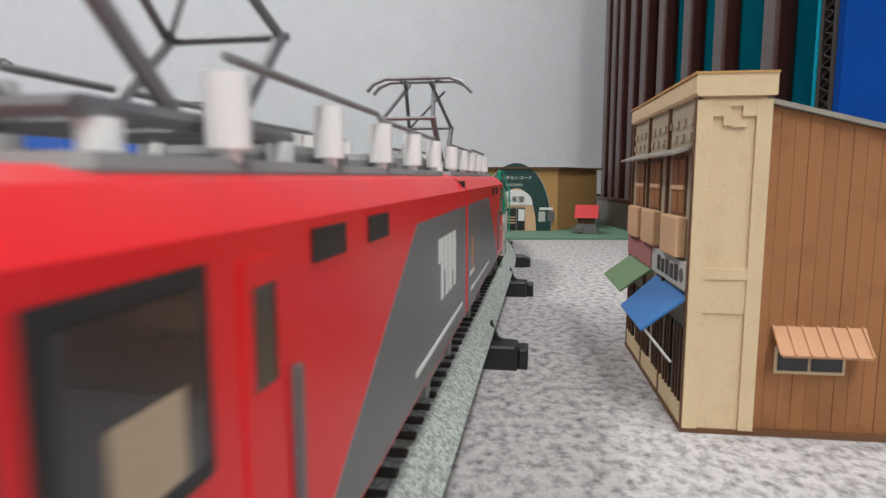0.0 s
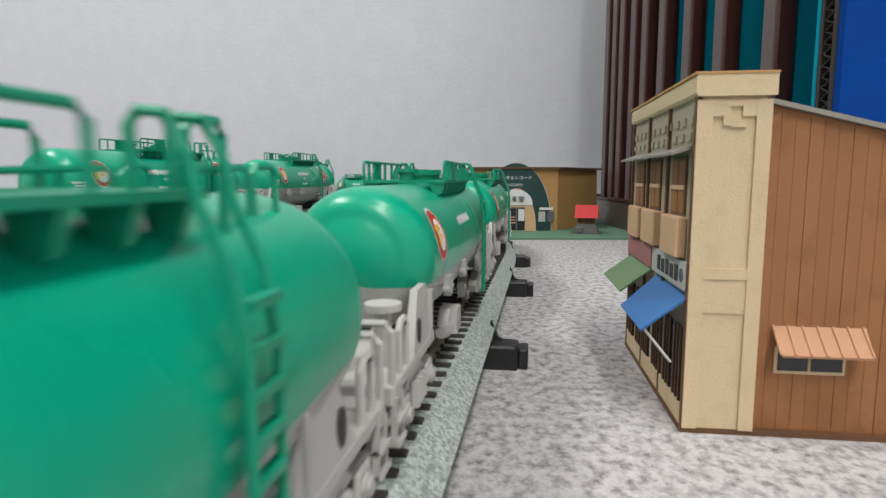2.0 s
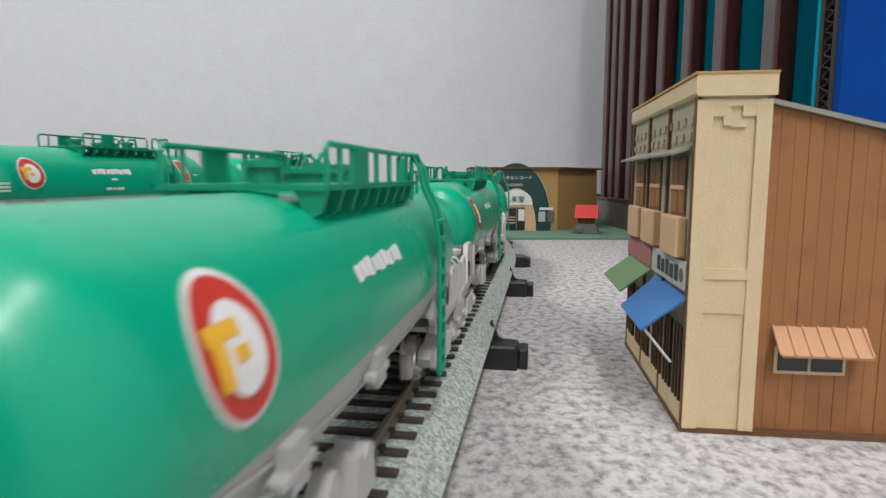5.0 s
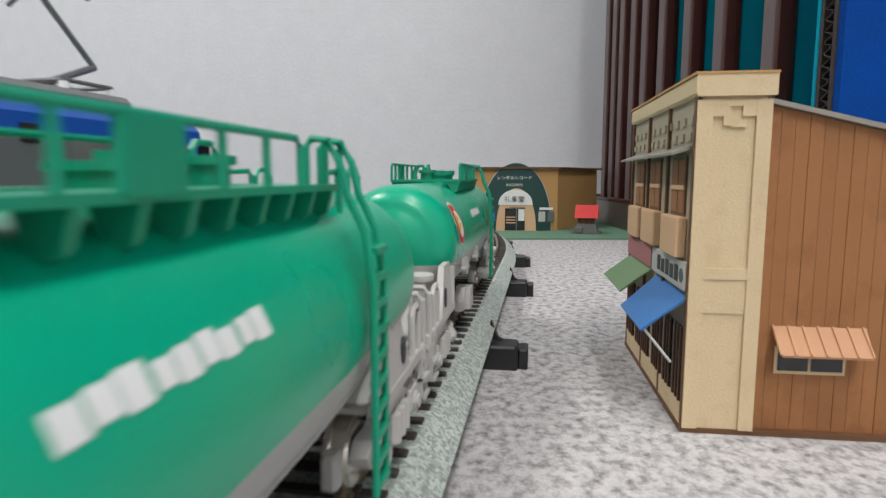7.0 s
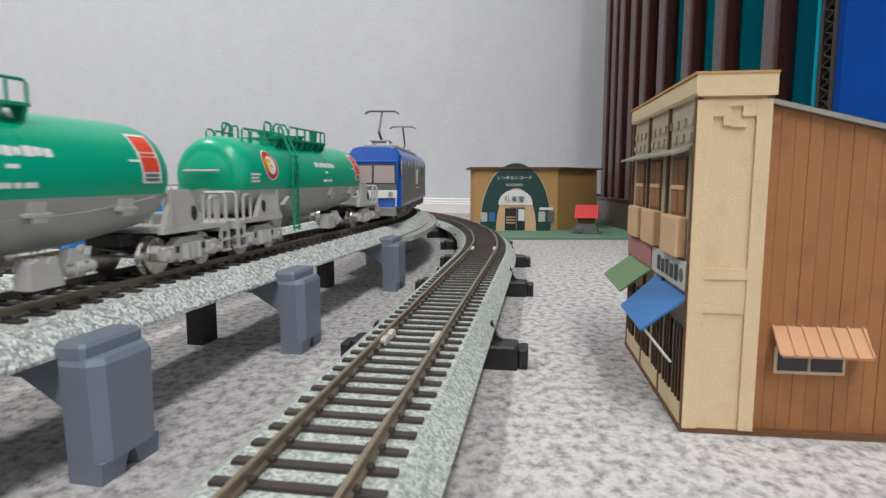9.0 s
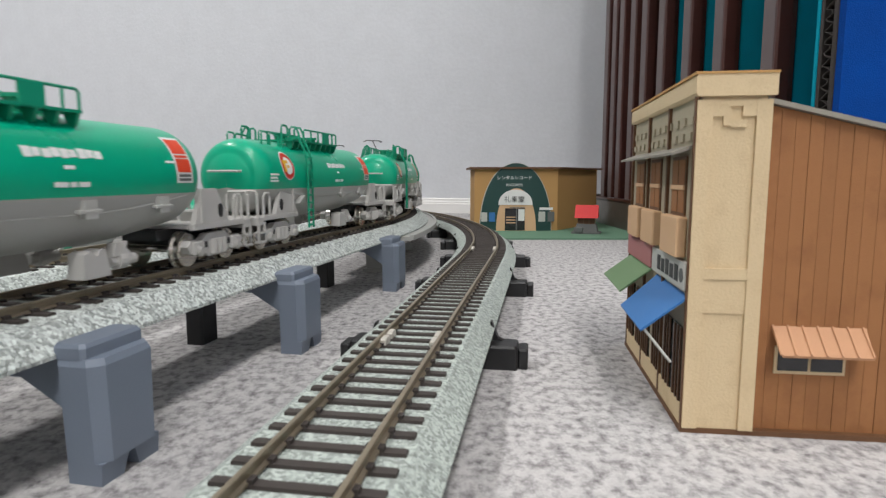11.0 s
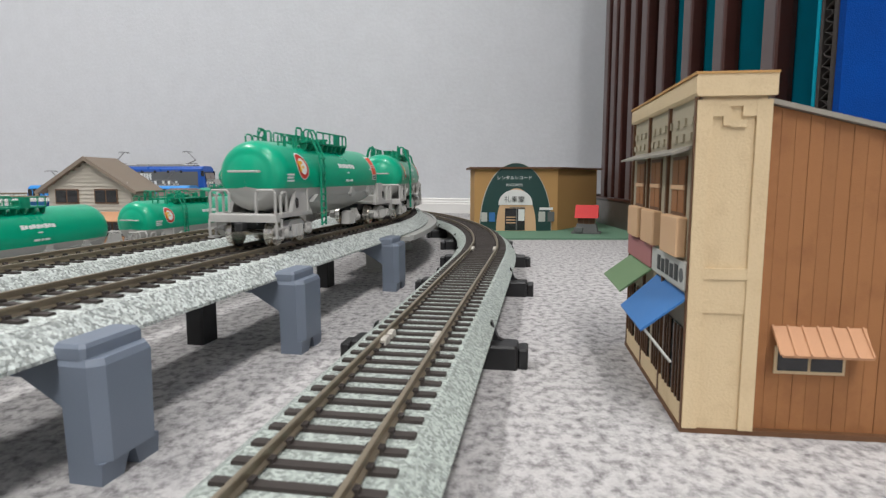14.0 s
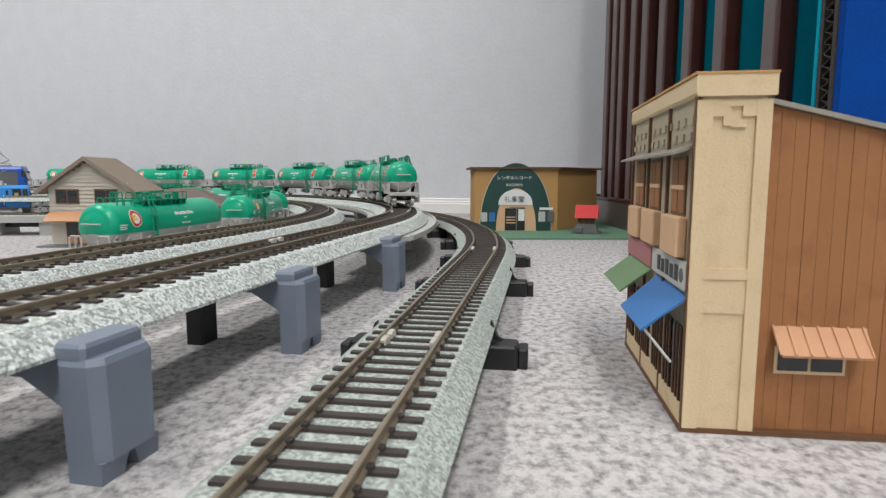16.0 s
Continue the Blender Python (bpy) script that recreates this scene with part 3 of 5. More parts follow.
def wagon_frame(t):
    """Sills, platforms, rails, saddles, bogies and brake gear."""
    for e in (-1, 1):
        lo, hi = lambda a, b: min(e * a, e * b), lambda a, b: max(e * a, e * b)
        part("end_sill", Solid().bevel_box(lo(76, 80.5), hi(76, 80.5), -15.2, 15.2, 10.4, 13.8, 0.5), M_FRAMEGREY, t)
        part("end_platform", Solid().box(lo(46, 76.2), hi(46, 76.2), -12.9, 12.9, 12.4, 13.3), M_FRAMEGREY, t)
        part("frame_beam", Solid().box(lo(40, 79), hi(40, 79), -6, 6, 9.0, 12.3), M_UNDER, t)
        part("coupler", Solid().bevel_box(lo(79, 83.5), hi(79, 83.5), -1.8, 1.8, 7.0, 10.5, 0.5), M_UNDER, t)
        for sy in (-1, 1):
            part("side_beam", Solid().bevel_box(lo(46, 76), hi(46, 76), sy * 14.2 - 1.1, sy * 14.2 + 1.1, 12.0, 14.0, 0.35), M_FRAMEGREY, t)
            s = part("saddle", saddle_plate(e, sy), M_FRAMEGREY, t, "slanted saddle plate with a dark oval hole")
            part("saddle_hole", Solid().prism([(e * 61.2 + 1.3 * math.cos(q * math.pi / 5), 17.6 + 2.4 * math.sin(q * math.pi / 5)) for q in range(10)], "y", sy * 14.6, sy * 15.35), M_UNDER, s)
            part("saddle_rib", Solid().box(lo(50, 51), hi(50, 51), sy * 15.0 - 0.7, sy * 15.0 + 0.7, 14.0, 23.6), M_FRAMEGREY, s)
            rail_z = 23.4
            part("end_railing", Solid().tube([(e * 79.6, sy * 14.6, 13.4), (e * 79.6, sy * 14.6, rail_z - 1.2), (e * 79.6, sy * 13.6, rail_z), (e * 79.6, sy * 7.0, rail_z), (e * 79.6, sy * 6.0, rail_z - 1.2), (e * 79.6, sy * 6.0, 13.4)], 0.62), M_FRAMEGREY, t, smooth=True)
            part("side_hoop", Solid().tube([(e * 70, sy * 14.6, 13.6), (e * 70, sy * 14.6, 21.2), (e * 71, sy * 14.6, 22.4), (e * 74, sy * 14.6, 22.4), (e * 75, sy * 14.6, 21.2), (e * 75, sy * 14.6, 13.6)], 0.62), M_FRAMEGREY, t, smooth=True)
            st = part("step", Solid().box(lo(75.2, 76.0), hi(75.2, 76.0), sy * 15.0 - 0.5, sy * 15.0 + 0.5, 3.6, 11.6).box(lo(79.4, 80.2), hi(79.4, 80.2), sy * 15.0 - 0.5, sy * 15.0 + 0.5, 3.6, 11.6), M_FRAMEGREY, t, "hanging foot step")
            for z in (3.6, 7.2):
                part("tread", Solid().box(lo(75.2, 80.2), hi(75.2, 80.2), sy * 14.6 - 1.4, sy * 14.6 + 1.4, z, z + 0.7), M_FRAMEGREY, st)
        if e < 0:
            g = TANK_A
            part("end_grip", Solid().tube([(g - 0.2, -7.0, 31.0), (g - 1.4, -6.4, 31.0), (g - 1.6, 6.4, 31.0), (g - 0.2, 7.0, 31.0)], 0.55), M_TANKGREY, t)
        bx = e * 60
        bogie = part("bogie", Solid().box(bx - 9, bx + 9, -9, 9, 6.5, 9.5), M_UNDER, t, "grey bogie with plated wheels")
        for sy in (-1, 1):
            y = sy * 12.6
            fr = Solid().prism([(bx - 16, 6.8), (bx - 14, 8.6), (bx - 8, 8.4), (bx - 5, 10.4), (bx + 5, 10.4), (bx + 8, 8.4), (bx + 14, 8.6), (bx + 16, 6.8), (bx + 14.5, 4.6), (bx + 7.5, 4.8), (bx + 5, 2.8), (bx - 5, 2.8), (bx - 7.5, 4.8), (bx - 14.5, 4.6)], "y", y - 1.4, y + 1.4)
            part("side_frame", fr, M_FRAMEGREY, bogie)
            for k in (-1, 1):
                part("frame_window", Solid().bevel_box(bx + k * 6.6 - 1.3, bx + k * 6.6 + 1.3, y + sy * 1.3 - 0.25, y + sy * 1.3 + 0.25, 5.8, 7.8, 0.2), M_UNDER, bogie)
            for ax in (-10.8, 10.8):
                part("axle_box", Solid().cyl((bx + ax, y - sy, 5.3), (bx + ax, y + sy * 2.8, 5.3), 1.9, 10).cyl((bx + ax, y + sy * 2.8, 5.3), (bx + ax, y + sy * 3.3, 5.3), 1.3, 10), M_FRAMEGREY, bogie)
                part("box_wing", Solid().bevel_box(bx + ax - 2.9, bx + ax + 2.9, y + sy * 1.6 - 0.7, y + sy * 1.6 + 0.7, 4.2, 8.2, 0.4), M_FRAMEGREY, bogie)
            for k in range(3):
                part("spring", Solid().cyl((bx - 3 + 3 * k, y + sy * 1.9, 3.6), (bx - 3 + 3 * k, y + sy * 1.9, 8.4), 1.25, 8), M_FRAMEGREY, bogie)
            part("brake_shoe", Solid().bevel_box(bx + 15.5, bx + 18.5, sy * 9.0 - 1.2, sy * 9.0 + 1.2, 3.0, 8.0, 0.5), M_FRAMEGREY, bogie)
        for ax in (-10.8, 10.8):
            w = Solid()
            for sy in (-1, 1):
                w.cyl((bx + ax, sy * 7.4, 5.4), (bx + ax, sy * 8.1, 5.4), 6.1, 24).cyl((bx + ax, sy * 8.1, 5.4), (bx + ax, sy * 10.4, 5.4), 5.4, 24).cyl((bx + ax, sy * 10.4, 5.4), (bx + ax, sy * 10.8, 5.4), 4.5, 24)
            w.cyl((bx + ax, -12, 5.4), (bx + ax, 12, 5.4), 1.0, 8)
            part("wheelset", w, M_WHEEL, bogie, "shiny plated wheels", smooth=True)
    # brake stand on the longer platform
    stand = part("brake_stand", Solid().cyl((69, 10.4, 13.2), (69, 10.4, 23.2), 1.5, 10).box(67.6, 70.4, 8.4, 9.2, 13.2, 20.0).box(66.2, 67.0, 9.0, 13.0, 13.2, 19.0), M_FRAMEGREY, t, "grey hand-brake stand")
    part("brake_wheel", Solid().cyl((69, 10.4, 23.2), (69, 10.4, 24.4), 3.3, 18), M_FRAMEGREY, stand, smooth=True)
    part("equipment_box", Solid().bevel_box(65.5, 74.5, -9.5, 4.0, 13.3, 17.2, 0.6), M_FRAMEGREY, t)
    for sy in (-1, 1):
        y = sy * 12.6
        brake = part("brake_unit", Solid().loft([[(x, y - 2.4, z) for x, z in ((2, 3.6), (11, 3.6), (9.4, 10.6), (7.6, 10.6), (6.6, 9.0), (4.6, 10.6), (2.6, 9.8))], [(x, y + 2.4, z) for x, z in ((2, 3.6), (11, 3.6), (9.4, 10.6), (7.6, 10.6), (6.6, 9.0), (4.6, 10.6), (2.6, 9.8))]]), M_FRAMEGREY, t)
        part("cylinder", Solid().cyl((12.6, y, 6.6), (22, y, 6.6), 1.5, 10).cyl((15, y, 6.6), (18, y, 6.6), 2.3, 12), M_FRAMEGREY, brake)
        part("hanger", Solid().prism([(13.0, 8.0), (20.0, 8.0), (16.0, 11.6), (14.4, 11.6)], "y", y - 1.4, y + 1.4), M_FRAMEGREY, brake)
        # lug under the ladder, bracket boxes on the belly, and the seam that dips to the middle
        part("tank_stay", Solid().loft([[(-46, sy * 15.9, 17.4), (-38, sy * 15.9, 17.4), (-40.5, sy * 16.6, 20.8), (-42, sy * 16.6, 20.8)], [(-46, sy * 12, 17.4), (-38, sy * 12, 17.4), (-40.5, sy * 12, 20.8), (-42, sy * 12, 20.8)]]), M_TANKGREY, t)
        for x in (4, 31):
            part("tank_stay", Solid().bevel_box(x - 3.6, x + 3.6, sy * 15.9 - 0.9, sy * 15.9 + 0.9, 20.0, 20.9, 0.2).box(x - 2.0, x + 2.0, sy * 15.9 - 0.8, sy * 15.9 + 0.8, 18.6, 23.2), M_TANKGREY, t)
        seam = [(x, z) for x, z in ((-64, 23.6), (-54, 22.4), (-44, 21.0), (-34, 20.0), (-22, 19.6), (8, 19.6), (20, 20.4), (32, 21.6), (44, 23.2))]
        part("seam", Solid().tube([(x, sy * (skin_y(z, x) + 0.05), z) for x, z in seam], 0.28), M_TANKGREY, t)


def wagon(label_panel, label):
    t = thing("tank_wagon", label, "tank wagon", "tank wagons")
    part("tank", tank_shell(True), M_GREEN, t, "glossy green upper tank shell", smooth=True)
    part("tank_underside", tank_shell(False), M_TANKGREY, t, "light grey lower tank shell", smooth=True)
    wagon_top(t)
    wagon_marks(t, label_panel)
    wagon_frame(t)
    return t


# ---- locomotives ----
def car_body(x0, x1, nose0, nose1, w=17.6, z0=9.5, z1=39.5, zr=44.5):
    """A locomotive's shell: chamfered roof, raked ends (nose0 and nose1 are the rakes at x0 and x1)."""
    def ring(x, k, rake):
        pts = [(-w, z0), (w, z0), (w, z1), (w - 3.4, zr - 1.0), (w - 7, zr), (-(w - 7), zr), (-(w - 3.4), zr - 1.0), (-w, z1)]
        return [(x + rake * max(0.0, (z - 22.0) / 22.0), y * k, z) for y, z in pts]
    rows = []
    if nose0:
        rows += [ring(x0, 0.90, nose0), ring(x0 + 4, 1.0, nose0 * 0.8), ring(x0 + 16, 1.0, 0.0)]
    else:
        rows += [ring(x0, 1.0, 0.0)]
    if nose1:
        rows += [ring(x1 - 16, 1.0, 0.0), ring(x1 - 4, 1.0, -nose1 * 0.8), ring(x1, 0.90, -nose1)]
    else:
        rows += [ring(x1, 1.0, 0.0)]
    return Solid().loft(rows)


def loco_bogie(t, x, axles=2):
    b = part("bogie", Solid().box(x - 14, x + 14, -9, 9, 5.5, 9), M_UNDER, t, "dark grey bogie")
    for sy in (-1, 1):
        y = sy * 13.6
        part("side_frame", Solid().prism([(x - 20, 5.5), (x - 19, 9.0), (x + 19, 9.0), (x + 20, 5.5), (x + 14, 3.2), (x + 5, 4.0), (x - 5, 4.0), (x - 14, 3.2)], "y", y - 1.5, y + 1.5), M_ROOF, b)
        for ax in (-14, 14):
            part("axle_box", Solid().cyl((x + ax, y, 6), (x + ax, y + sy * 2.6, 6), 2.6, 10), M_ROOF, b)
        part("damper", Solid().cyl((x - 6, y + sy * 2, 8), (x + 6, y + sy * 2, 8), 1.0, 8), M_ROOF, b)
    for ax in (-14, 14):
        w = Solid()
        for sy in (-1, 1):
            w.cyl((x + ax, sy * 7.4, 6.4), (x + ax, sy * 8.1, 6.4), 7.1, 24).cyl((x + ax, sy * 8.1, 6.4), (x + ax, sy * 10.2, 6.4), 6.4, 24)
        part("wheelset", w, M_WHEEL, b, smooth=True)
    return b


def single_arm_pantograph(t, x, d, z):
    p = part("pantograph", Solid().tube([(x + 6 * d, 0, z + 3), (x - 9 * d, 0, z + 9)], 1.0), M_PANTO, t, "raised single-arm grey metal pantograph")
    for y in (-6, 6):
        part("base_bar", Solid().tube([(x - 8, y, z + 3), (x + 8, y, z + 3)], 0.6), M_PANTO, p)
    for q in (-8, 8, 6 * d):
        part("base_bar", Solid().tube([(x + q, -6, z + 3), (x + q, 6, z + 3)], 0.6), M_PANTO, p)
    part("arm", Solid().tube([(x - 9 * d, 0, z + 9), (x + 7 * d, 0, z + 24)], 0.8), M_PANTO, p)
    for q in (5, 9):
        part("collector", Solid().tube([(x + q * d, -12, z + 22.6), (x + q * d, -9, z + 24.4), (x + q * d, 9, z + 24.4), (x + q * d, 12, z + 22.6)], 0.6), M_PANTO, p)
    for y in (-3.7, 3.7):
        part("collector_bar", Solid().box(min(x + 5 * d, x + 9 * d), max(x + 5 * d, x + 9 * d), y - 0.3, y + 0.3, z + 23.8, z + 24.6), M_PANTO, p)
    for sx in (-1, 1):
        for sy in (-1, 1):
            part("insulator", Solid().cyl((x + sx * 8, sy * 6, z), (x + sx * 8, sy * 6, z + 2.6), 1.2, 8), M_INSUL, p)
    return p


def diamond_pantograph(t, x, z):
    p = part("pantograph", Solid().tube([(x - 16, -8, z + 3.4), (x + 16, -8, z + 3.4)], 0.9), M_PANTO, t, "raised diamond-frame grey metal pantograph")
    part("base_bar", Solid().tube([(x - 16, 8, z + 3.4), (x + 16, 8, z + 3.4)], 0.9), M_PANTO, p)
    for q in (-16, 16, -6, 6):
        part("base_bar", Solid().tube([(x + q, -8, z + 3.4), (x + q, 8, z + 3.4)], 0.8), M_PANTO, p)
    for y in (-7.5, 7.5):
        for s in (-1, 1):
            part("lower_arm", Solid().tube([(x + s * 5, y, z + 4), (x + s * 17, y * 0.95, z + 15)], 0.8), M_PANTO, p)
            part("upper_arm", Solid().tube([(x + s * 17, y * 0.95, z + 15), (x - s * 3, y * 0.5, z + 27)], 0.6), M_PANTO, p)
    for s in (-1, 1):
        part("cross_bar", Solid().tube([(x + s * 17, -8, z + 15), (x + s * 17, 8, z + 15)], 0.6), M_PANTO, p)
        part("collector", Solid().tube([(x + s * 3.4, -15.5, z + 24.4), (x + s * 3.4, -13.5, z + 26.6), (x + s * 3.4, -10, z + 28), (x + s * 3.4, 10, z + 28), (x + s * 3.4, 13.5, z + 26.6), (x + s * 3.4, 15.5, z + 24.4)], 0.6), M_PANTO, p, smooth=True)
        part("collector_bar", Solid().box(x - 3.4, x + 3.4, s * 5.5 - 0.5, s * 5.5 + 0.5, z + 27.5, z + 28.1), M_PANTO, p)
    part("stay", Solid().tube([(x - 17, -7, z + 15), (x - 4, 7, z + 25)], 0.35), M_PANTO, p)
    for sx in (-1, 1):
        for sy in (-1, 1):
            part("insulator", Solid().cyl((x + sx * 14, sy * 8, z), (x + sx * 14, sy * 8, z + 2.8), 1.5, 10), M_INSUL, p)
    return p


def side_panel(t, name, x0, x1, z0, z1, mat, out=0.15, w=17.6, label="", lean0=0.0, lean1=0.0):
    """The same thin panel on both sides; lean0 and lean1 slant its ends."""
    for sy in (-1, 1):
        y = sy * (w + out)
        part(name, Solid().loft([[(x0, y, z0), (x1, y, z0), (x1 + lean1, y, z1), (x0 + lean0, y, z1)], [(x0, sy * (w - 0.4), z0), (x1, sy * (w - 0.4), z0), (x1 + lean1, sy * (w - 0.4), z1), (x0 + lean0, sy * (w - 0.4), z1)]]), mat, t, label)


def emblem_bars(t, x, z, h, w=17.6):
    """A block emblem drawn as plain white shapes."""
    k = h / 10.0
    for a, b, c, d in ((-9, -5.4, 3, 10), (-9, -6.6, 0, 3), (-4.4, -0.6, 0, 10), (0.4, 3.6, 4.5, 10), (0.4, 2.4, 0, 4.5), (4.6, 9.4, 6.2, 10), (4.6, 7.0, 0, 6.2)):
        side_panel(t, "emblem", x + a * k, x + b * k, z + c * k, z + d * k, M_WHITE, 0.22, w)


def cab_front(t, x, d, rake, body, lower):
    """Windscreen, gasket, lamps and buffer beam of a cab at x, facing d."""
    f = lambda z: x - d * rake * max(0.0, (z - 22.0) / 22.0)
    part("front_panel", Solid().box(min(x - d * 0.6, x + d * 0.3), max(x - d * 0.6, x + d * 0.3), -15.0, 15.0, 20.7, 24.2), M_LOCOGREY, t, "dark number panel")
    part("visor", Solid().loft([[(f(39) + d * 0.9, -14.4, 38.4), (f(39) + d * 0.9, 14.4, 38.4), (f(39) - d * 2, 14.4, 40.4), (f(39) - d * 2, -14.4, 40.4)], [(f(39) - d * 2, -14.4, 38.4), (f(39) - d * 2, 14.4, 38.4), (f(39) - d * 2.2, 14.4, 40.6), (f(39) - d * 2.2, -14.4, 40.6)]]), body, t)
    scr = Solid()
    for y0, y1 in ((-14.0, -0.7), (0.7, 14.0)):
        scr.loft([[(f(25) + d * 0.5, y0, 25), (f(25) + d * 0.5, y1, 25), (f(36) + d * 0.5, y1 * 0.96, 36), (f(36) + d * 0.5, y0 * 0.96, 36)], [(f(25) - d * 0.6, y0, 25), (f(25) - d * 0.6, y1, 25), (f(36) - d * 0.6, y1 * 0.96, 36), (f(36) - d * 0.6, y0 * 0.96, 36)]])
    part("windscreen", scr, M_SCREENSHINE if lower else M_DARKGLASS, t, "cab windscreen glass")
    part("windscreen_frame", Solid().loft([[(f(24) + d * 0.25, -15, 24), (f(24) + d * 0.25, 15, 24), (f(37) + d * 0.25, 14.4, 37), (f(37) + d * 0.25, -14.4, 37)], [(f(24) - d, -15, 24), (f(24) - d, 15, 24), (f(37) - d, 14.4, 37), (f(37) - d, -14.4, 37)]]), M_BLACKRUB, t)
    part("front_band", Solid().box(min(x, x + d * 0.5), max(x, x + d * 0.5), -15.4, 15.4, 15.5, 20.5), M_INSUL, t, "white band below the windscreen")
    for sy in (-1, 1):
        part("head_lamp", Solid().cyl((x, sy * 11.5, 18), (x + d * 1.1, sy * 11.5, 18), 1.7, 12), M_WHEEL, t)
        part("hand_rail", Solid().tube([(x + d * 1.6, sy * 15, 10), (x + d * 1.8, sy * 15, 20)], 0.4), M_INSUL, t)
    part("buffer_beam", Solid().bevel_box(min(x - d * 4, x + d * 1.4), max(x - d * 4, x + d * 1.4), -15, 15, 4.2, 9.6, 0.6), M_ROOF, t)
    part("coupler", Solid().bevel_box(min(x, x + d * 5), max(x, x + d * 5), -1.8, 1.8, 6.5, 10, 0.5), M_UNDER, t)


def blue_loco():
    t = thing("electric_locomotive", "deep blue and grey electric freight locomotive with raised pantographs", "locomotive", "locomotives")
    part("body", car_body(-110, 110, 5.5, 5.5, z1=42.5, zr=48.0), M_BLUE, t, "deep blue shell")
    side_panel(t, "side_sheet", -95, 95, 11.5, 38.2, M_LOCOGREY, 0.12, label="dark grey side sheet")
    side_panel(t, "side_stripe", -6, 34, 19.6, 20.4, M_WHITE, 0.2, lean1=-6)
    for x in (-62, -36, -10, 16, 42):
        side_panel(t, "round_window", x - 2.4, x + 2.4, 36.0, 40.2, M_DARKGLASS, 0.25)
    for x in (58, 70):
        side_panel(t, "louvre", x - 5, x + 5, 29.0, 37.0, M_STONE, 0.25)
    for x in (-104, 104):
        side_panel(t, "cab_window", x - 3.0, x + 3.0, 30.0, 39.5, M_DARKGLASS, 0.2)
    for x in (-97.5, 97.5):
        side_panel(t, "cab_door", x - 2.2, x + 2.2, 12.0, 40.0, M_BLUE, 0.2)
    emblem_bars(t, 9, 23.0, 12.0)
    roof = Solid().bevel_box(-82, 82, -11.5, 11.5, 47.4, 50.2, 1.4)
    part("roof_cover", roof, M_ROOF, t, "light grey roof cover")
    for x in (-40, -8, 24):
        part("roof_box", Solid().bevel_box(x - 11, x + 11, -8.5, 8.5, 50.2, 51.6, 0.7), M_ROOF, t)
    part("sill", Solid().box(-100, 100, -15.6, 15.6, 7.6, 9.6), M_ROOF, t)
    single_arm_pantograph(t, -72, 1, 50.0)
    single_arm_pantograph(t, 72, -1, 50.0)
    for x in (-74, 0, 74):
        loco_bogie(t, x)
    for x in (-37, 37):
        part("underfloor_box", Solid().bevel_box(x - 12, x + 12, -13, 13, 3.4, 8.6, 0.8), M_ROOF, t)
    for d in (-1, 1):
        cab_front(t, d * 110, d, 5.5, M_BLUE, True)
    return t


